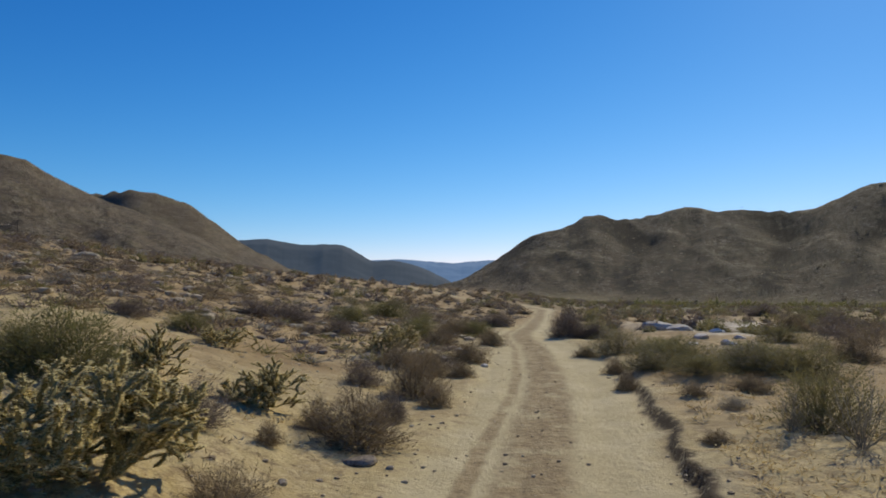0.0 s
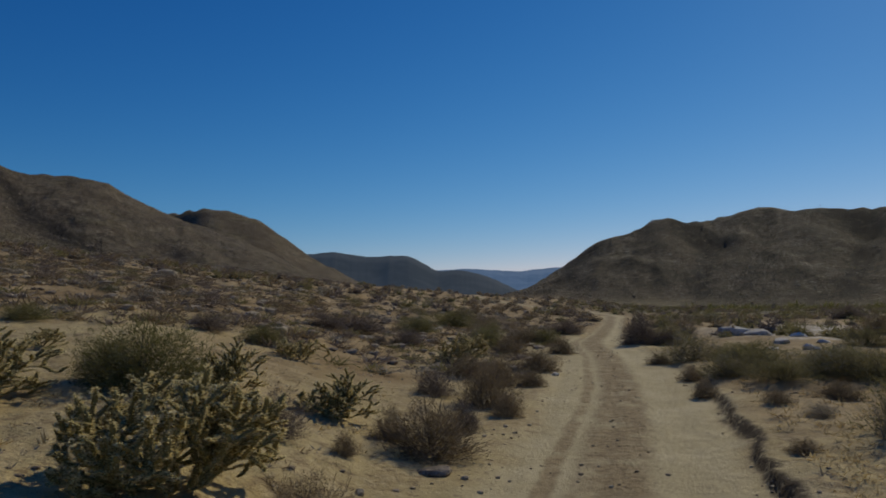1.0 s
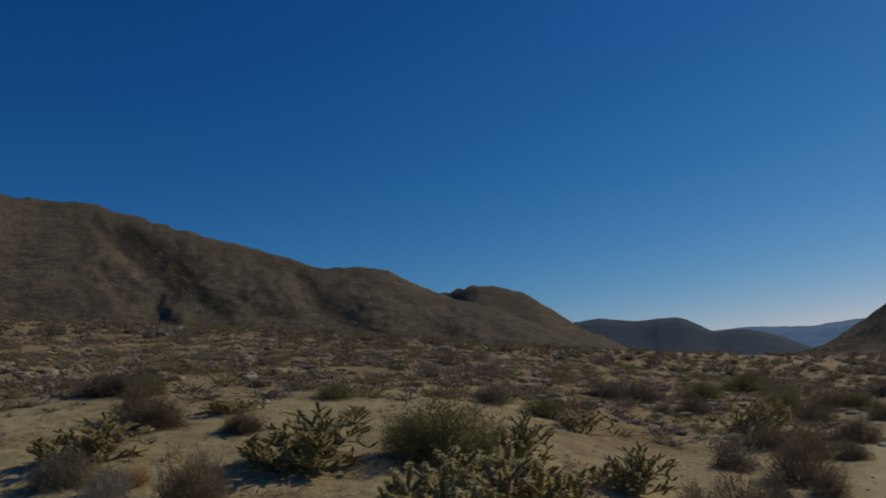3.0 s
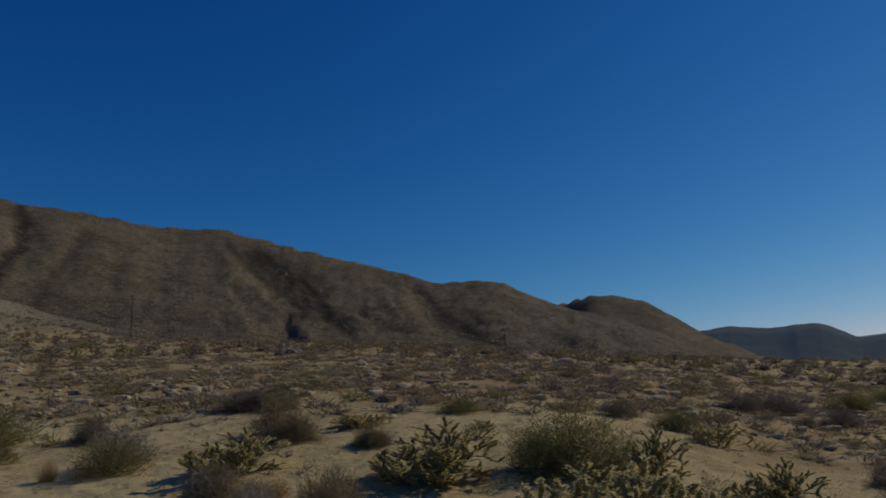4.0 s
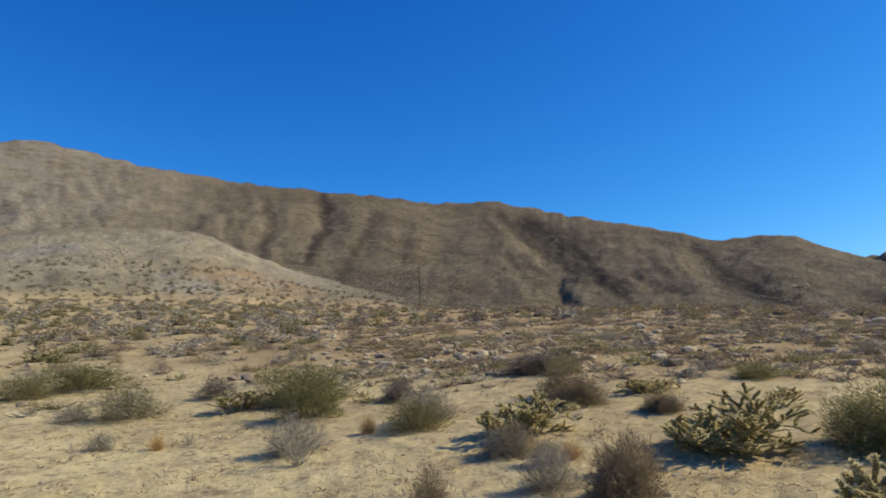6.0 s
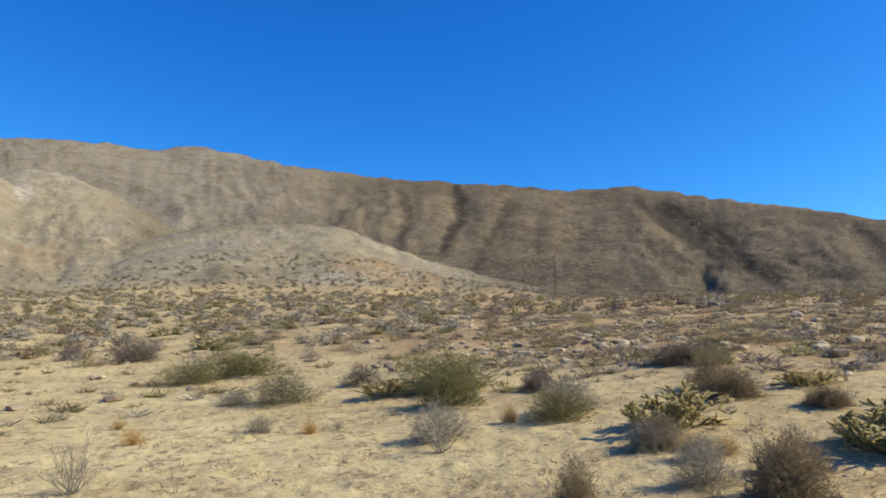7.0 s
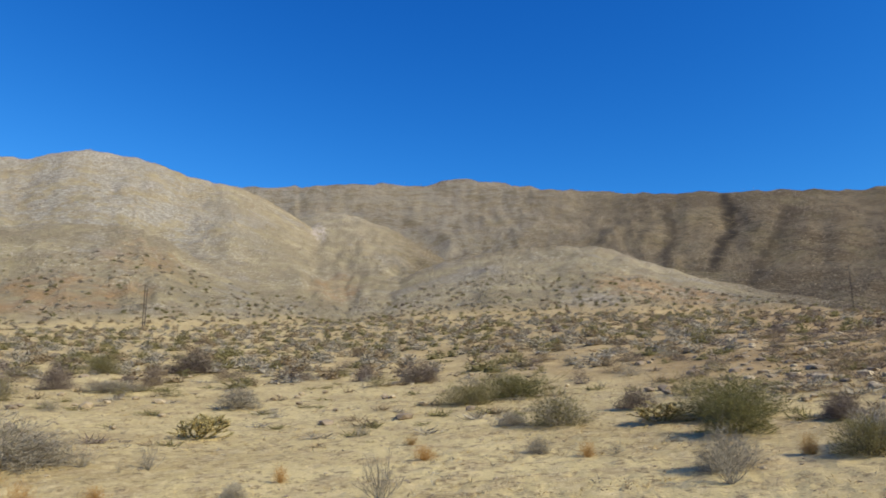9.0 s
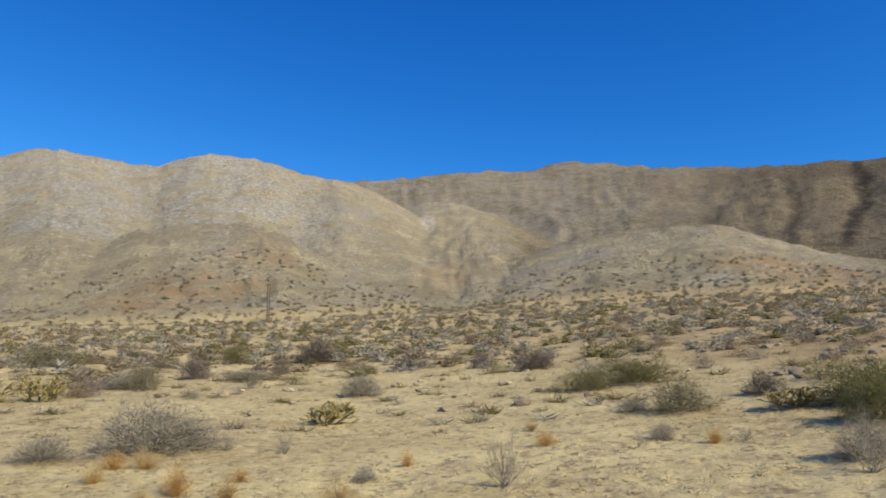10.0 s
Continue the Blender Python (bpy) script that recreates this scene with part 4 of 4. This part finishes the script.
def clear_of_road(x, y, gap=0.5):
    return abs(x - float(road_at(np.array([y]))[0])) > float(curve(ROAD_Y, ROAD_HALF, np.array([y]))[0]) + gap


def field(rng, az, dist, count, open_sand=0.6):
    """Places strewn over a sector of the fan, fewer on the open sand near by."""
    out = []
    while len(out) < count:
        a, r = radians(rng.uniform(*az)), math.sqrt(rng.uniform(dist[0] ** 2, dist[1] ** 2))
        x, y = r * math.sin(a), r * math.cos(a)
        if clear_of_road(x, y) and not (r < 22 and rng.random() < open_sand):
            out.append((x, y, r))
    return out


# shrubs strewn over the fan, still near enough to tell apart
rng = random.Random(77)
for kind, group, count, sizes in (("brown", "dry brown shrubs", 66, (0.6, 1.5)), ("purple", "purplish dry shrubs", 70, (0.7, 1.7)), ("grey", "grey dry shrubs", 46, (0.5, 1.3)),
                                  ("green", "green desert bushes", 14, (0.6, 1.2)), ("olive", "olive desert bushes", 40, (0.8, 1.7)), ("dead", "dead twig bushes", 16, (0.3, 0.6)), ("tuft", "rust-coloured grass tufts", 14, (0.15, 0.3))):
    spots = field(rng, (-138, 5), (14 if kind in ("dead", "tuft") else 17, 48), count, 0.6)
    stand(of(kind, False), [(x, y, s, s * rng.uniform(0.35, 0.6)) for x, y, r in spots for s in (rng.uniform(*sizes),)], group, count)
for kind, group, count in (("olive", "olive desert bushes", 40), ("brown", "dry brown shrubs", 26), ("purple", "purplish dry shrubs", 16)):
    spots = [(x, y, r) for x, y, r in field(rng, (9, 38), (13, 46), count, 0.3) if not (14 < math.degrees(math.atan2(x, y)) < 26 and 13 < r < 44)]
    stand(of(kind, False), [(x, y, s, s * rng.uniform(0.4, 0.6)) for x, y, r in spots for s in (rng.uniform(0.8, 2.0),)], group, count + 5)

# ---- stones ----
STONE_SHAPES = [stone_mesh(s, 2) for s in range(1, 7)]
for n, (x, y, wide, high) in enumerate(STONES):
    mesh = STONE_SHAPES[n % 6].copy()
    mesh.materials.append(DARKROCK if n == 0 else PALEROCK if 7 <= n <= 14 or n in (1, 23) else GRANITE)
    ob = tagged(new("boulder" if wide > 0.6 else "stone", mesh), "weathered dark stone lying beside the dirt track" if n == 0 else "pale granite boulder half sunk in the sandy slope" if wide > 0.6 else "small pale granite stone on the sand", "rock", "stones along the track")
    ob.matrix_world = pose(x, y, ground_at(x, y) + high * 0.15, 0, 0, 47 * n) @ Matrix.Diagonal((wide, wide * 0.75, min(high, wide) * 1.9, 1))
rng = random.Random(88)
for mesh in STONE_SHAPES:
    mesh.materials.append(GRANITE)
for n, (x, y, r) in enumerate(field(rng, (-100, 4), (17, 52), 285, 0.7)):
    ob = tagged(new("boulder", STONE_SHAPES[n % 6]), "pale granite boulder half sunk in the stony slope", "rock", "boulders on the slope")
    s = 0.1 + 0.36 * rng.random() ** 3
    ob.matrix_world = pose(x, y, ground_at(x, y) + s * 0.12, rng.uniform(-15, 15), rng.uniform(-15, 15), rng.uniform(0, 360)) @ Matrix.Diagonal((s, s * rng.uniform(0.5, 0.9), s * rng.uniform(0.55, 1.0), 1))
    ob["group"] = "boulders on the slope"


# ---- what nobody could count ----
def strewn(name, label, category, pieces, materials):
    """Joins many small shapes into one mesh: pieces are (verts, faces, material index)."""
    v, f, mats, base = [], [], [], 0
    for verts, faces, mat in pieces:
        v.append(verts)
        f += [tuple(base + i for i in face) for face in faces]
        mats += [mat] * len(faces)
        base += len(verts)
    mesh = mesh_of(name, np.vstack(v).tolist(), f)
    for m in materials:
        mesh.materials.append(m)
    mesh.polygons.foreach_set("material_index", np.array(mats, np.int32))
    return tagged(new(name, mesh), label, category, kind="stuff")


def template(mesh):
    return np.array([v.co[:] for v in mesh.vertices]), [tuple(p.vertices) for p in mesh.polygons]


def turned(verts, x, y, z, wide, high, a):
    c, s = math.cos(a), math.sin(a)
    return np.stack([x + wide * (verts[:, 0] * c - verts[:, 1] * s), y + wide * (verts[:, 0] * s + verts[:, 1] * c), z + high * verts[:, 2]], 1)


def sprig_template(seed, blades, wide=0.02):
    rng = random.Random(seed)
    s = Shape()
    for _ in range(blades):
        d = aim(rng, 0.98 * rng.random() ** 0.5)
        a = Vector((rng.gauss(0, 0.12), rng.gauss(0, 0.12), 0.0)) + d * rng.uniform(0, 0.3)
        s.blade(a, a + (d + Vector((rng.gauss(0, 0.4), rng.gauss(0, 0.4), rng.gauss(0, 0.3)))).normalized() * rng.uniform(0.25, 0.5), wide, rng.uniform(0, 3))
    v = np.array([p[:] for p in s.v])
    v[:, 2] = np.abs(v[:, 2])
    return v, s.f


TWIGGY = [sprig_template(s + 60, 60, 0.024) for s in range(4)]
SPRIGS = [sprig_template(s, 38, 0.045) for s in range(4)]
PEBBLES = [template(stone_mesh(s, 1, 0.6)) for s in range(20, 25)]


def clump(seed):
    """A far shrub: short twigs crowding a low dome."""
    rng = random.Random(seed)
    s = Shape()
    # a solid lump added inside, mostly hidden, to give the twigs body and shade
    inner_lump, faces = template(stone_mesh(seed, 1, 0.8, 0.5))
    s.v += [Vector((0.44 * x, 0.44 * y, 0.16 + 0.5 * z)) for x, y, z in inner_lump]
    s.f += faces
    for _ in range(86):
        d = aim(rng, rng.random() ** 0.6)
        a = Vector((d.x * 0.42, d.y * 0.42, d.z * 0.8)) * rng.uniform(0.35, 0.95)
        e = (d + Vector((rng.gauss(0, 0.6), rng.gauss(0, 0.6), rng.gauss(0.1, 0.4)))).normalized()
        s.blade(a - e * 0.1, a + e * rng.uniform(0.08, 0.17), 0.034, rng.uniform(0, 3))
    v = np.array([p[:] for p in s.v])
    v[:, 2] = np.abs(v[:, 2])
    return v, s.f


CLUMPS = [clump(s) for s in range(31, 36)]


def scatter(count, az, dist, seed, power=2.0):
    g = np.random.RandomState(seed)
    a = np.radians(g.uniform(*az, count))
    r = (g.uniform(dist[0] ** power, dist[1] ** power, count)) ** (1 / power)
    x, y = r * np.sin(a), r * np.cos(a)
    keep = np.abs(x - road_at(y)) > curve(ROAD_Y, ROAD_HALF, y) + 0.5
    x, y = x[keep], y[keep]
    return x, y, land(x, y), g


x, y, z, g = scatter(6600, (-140, 8), (14, 230), 5, 1.15)
x2, y2, z2, _ = scatter(2200, (-66, 4), (13, 48), 55, 1.5)
x, y, z = np.concatenate([x, x2]), np.concatenate([y, y2]), np.concatenate([z, z2])
pieces = []
for n in range(len(x)):
    close = math.hypot(x[n], y[n]) < 48
    shape = TWIGGY[n % 4] if close else CLUMPS[n % 5]
    w = g.uniform(0.2, 0.95) if close else g.uniform(0.7, 2.3)
    pieces.append((turned(shape[0], x[n], y[n], z[n] - 0.02, w, w * (g.uniform(0.35, 0.65) if close else g.uniform(0.32, 0.58)), g.uniform(0, 6)), shape[1], int(g.choice(4, p=(0.42, 0.28, 0.12, 0.18) if x[n] > -2.2 * y[n] and y[n] > 0 else (0.27, 0.1, 0.33, 0.3)))))
x, y, z, g = scatter(2000, (-138, -68), (30, 175), 19, 1.3)
pieces += [(turned(CLUMPS[n % 5][0], x[n], y[n], z[n] - 0.02, w, w * g.uniform(0.3, 0.5), g.uniform(0, 6)), CLUMPS[n % 5][1], int(g.choice((0, 2, 2, 3)))) for n in range(len(x)) for w in (g.uniform(0.7, 2.2),)]
x, y, z, g = scatter(2300, (7, 40), (30, 260), 12, 1.3)
pieces += [(turned(CLUMPS[n % 5][0], x[n], y[n], z[n] - 0.02, w, w * g.uniform(0.35, 0.6), g.uniform(0, 6)), CLUMPS[n % 5][1], int(g.choice((0, 1, 3, 3)))) for n in range(len(x)) for w in (g.uniform(0.6, 1.7),)]
x, y, z, g = scatter(420, (4, 40), (200, 350), 23, 1.4)
pieces += [(turned(CLUMPS[n % 5][0], x[n], y[n], z[n] - 0.1, w, w * g.uniform(0.35, 0.6), g.uniform(0, 6)), CLUMPS[n % 5][1], int(g.choice((0, 1, 3)))) for n in range(len(x)) for w in (g.uniform(2, 5.5),)]
x, y, z, g = scatter(160, (15, 40), (205, 262), 13, 1.4)
pieces += [(turned(SPRIGS[n % 4][0], x[n], y[n], z[n] - 0.1, w, w * g.uniform(0.4, 0.8), g.uniform(0, 6)), SPRIGS[n % 4][1], 4) for n in range(len(x)) for w in (g.uniform(3, 8),)]
strewn("slope_scrub", "dry brown and grey scrub strewn over the stony slope", "scrub", pieces, [BROWN, PURPLE, GREY, OLIVE, GREEN])

x, y, z, g = scatter(6000, (-136, 6), (17, 170), 6, 1.4)
pieces = [(turned(PEBBLES[n % 5][0], x[n], y[n], z[n] + 0.05, w, w * g.uniform(0.6, 1.0), g.uniform(0, 6)), PEBBLES[n % 5][1], int(g.rand() < 0.5)) for n in range(len(x)) for w in (0.07 + 0.5 * g.rand() ** 3.5,)]
x, y, z, g = scatter(3200, (-72, 3), (15, 60), 66, 1.5)
pieces += [(turned(PEBBLES[n % 5][0], x[n], y[n], z[n] + 0.03, w, w * g.uniform(0.6, 1.0), g.uniform(0, 6)), PEBBLES[n % 5][1], int(g.rand() < 0.35)) for n in range(len(x)) for w in (0.1 + 0.45 * g.rand() ** 3,)]
strewn("slope_stones", "pale and brown stones strewn over the slope", "stones", pieces, [GRANITE, DARKROCK])

def chip(seed):
    g = np.random.RandomState(seed)
    v = np.array([(0.5, 0, 0), (0, 0.5, 0), (-0.5, 0, 0), (0, -0.5, 0), (0, 0, 0.45), (0, 0, -0.3)]) * g.uniform(0.6, 1.2, (6, 3)) + g.normal(0, 0.06, (6, 3))
    return v, [(0, 1, 4), (1, 2, 4), (2, 3, 4), (3, 0, 4), (1, 0, 5), (2, 1, 5), (3, 2, 5), (0, 3, 5)]


CHIPS = [chip(s) for s in range(6)]
pieces = []
for count, az, dist, seed in ((12000, (-62, 40), (150, 720), 7), (20000, (-137, -58), (140, 480), 17), (5000, (-110, -58), (420, 820), 18)):
    x, y, z, g = scatter(count, az, dist, seed, 1.2)
    for n in range(len(x)):
        shrub = g.rand() < (0.6 if az[1] > 0 else 0.2)
        w = (g.uniform(0.35, 1.2) if shrub else 0.25 + 2.0 * g.rand() ** 4) * min(1, math.hypot(x[n], y[n]) / 330) * (1.0 if az[1] > 0 else 0.62)
        shape = PEBBLES[n % 5] if w > 0.8 else CHIPS[n % 6]
        pieces.append((turned(shape[0], x[n], y[n], z[n] + w * 0.12, w, w * g.uniform(0.6, 1.0), g.uniform(0, 6)), shape[1], (int(g.choice(3)) if az[1] > 0 else 0) if shrub else 3 + int(g.rand() < (0.4 if az[1] > 0 else 0.1))))
strewn("hill_scrub", "dark scrub and pale outcrops scattered over the hillsides", "scrub", pieces, [GREY, OLIVE, BROWN, GRANITE, DARKROCK])

x, y, z, g = scatter(5200, (-138, 38), (3.5, 34), 8, 1.2)
pieces = [(turned(PEBBLES[n % 5][0], x[n], y[n], z[n], w, w * 0.9, g.uniform(0, 6)), PEBBLES[n % 5][1], int(g.rand() < 0.5)) for n in range(len(x)) for w in (0.015 + 0.09 * g.rand() ** 4,)]
g = np.random.RandomState(9)
for _ in range(550):
    py = 3.5 + 22 * g.rand() ** 1.6
    lateral = g.choice((-1.35, -1.6, -1.1, -0.15, 0.1, -0.3, 1.3)) + g.normal(0, 0.16)
    px = float(road_at(np.array([py]))[0]) + lateral
    w = 0.015 + 0.06 * g.rand() ** 4
    pieces.append((turned(PEBBLES[0][0], px, py, ground_at(px, py) + w * 0.1, w, w, g.uniform(0, 6)), PEBBLES[0][1], int(g.rand() < 0.4)))
strewn("gravel", "gravel and small stones lying on the sand and track", "gravel", pieces, [GRANITE, DARKROCK])

WISPS = [sprig_template(s + 40, 9, 0.045) for s in range(4)]
x, y, z, g = scatter(19000, (-138, 38), (4, 40), 10, 1.3)
thick = bumps(x * 0.35, y * 0.35, 151) > -0.15
pieces = [(turned(WISPS[n % 4][0], x[n], y[n], z[n] - 0.005, w, w * g.uniform(0.4, 1.0), g.uniform(0, 6)), WISPS[n % 4][1], int(g.choice(3, p=(0.55, 0.2, 0.25)))) for n in range(len(x)) if thick[n] for w in (g.uniform(0.06, 0.22),)]
x, y, z, g = scatter(1500, (11, 39), (5, 22), 14, 1.4)
pieces += [(turned(WISPS[n % 4][0], x[n], y[n], z[n] - 0.005, w, w * g.uniform(0.4, 0.9), g.uniform(0, 6)), WISPS[n % 4][1], int(g.choice(3, p=(0.9, 0.05, 0.05)))) for n in range(len(x)) for w in (g.uniform(0.1, 0.3),)]
strewn("dry_grass", "short straw-coloured dry grass and litter on the sand", "grass", pieces, [STRAW, GREY, BROWN])

for _, _, ob in KINDS:
    drop(ob)
for ob in PATTERNS:
    drop(ob)


# ---- power poles ----
WOOD = plant_material("weathered_pole", (0.075, 0.06, 0.05), (0.12, 0.10, 0.08))


def power_pole(x, y, high, twin=False):
    root = tagged(new("utility_pole"), "dark weathered wooden utility pole standing on the slope", "utility pole", "poles along the hills")
    root.location = (x, y, ground_at(x, y))
    for k in range(2 if twin else 1):
        s = Shape()
        s.tube([Vector((k * 0.0, 0, -0.5)), Vector((0, 0, high * 0.5)), Vector((0, 0, high))], [0.10, 0.09, 0.08], 8)
        p = part("pole", s.mesh("pole", True), WOOD, root)
        p.location = (0.2 * k, 0.5 * k, -1.0 * k)
    s = Shape()
    s.tube([Vector((-1.1, 0, high - 0.5)), Vector((1.1, 0, high - 0.5))], [0.07, 0.07], 4)
    part("crossarm", s.mesh("crossarm"), WOOD, root)
    for k in (-1, 0, 1):
        s = Shape()
        s.tube([Vector((k * 0.95, 0, high - 0.45)), Vector((k * 0.95, 0, high - 0.25))], [0.05, 0.06], 6)
        part("insulator", s.mesh("insulator", True), WOOD, root)
    return root


for az, r, high, twin in ((-112.5, 150, 8.4, True), (-59.55, 180, 10.5, False), (-31.0, 200, 9.0, False)):
    power_pole(r * math.sin(radians(az)), r * math.cos(radians(az)), high, twin)
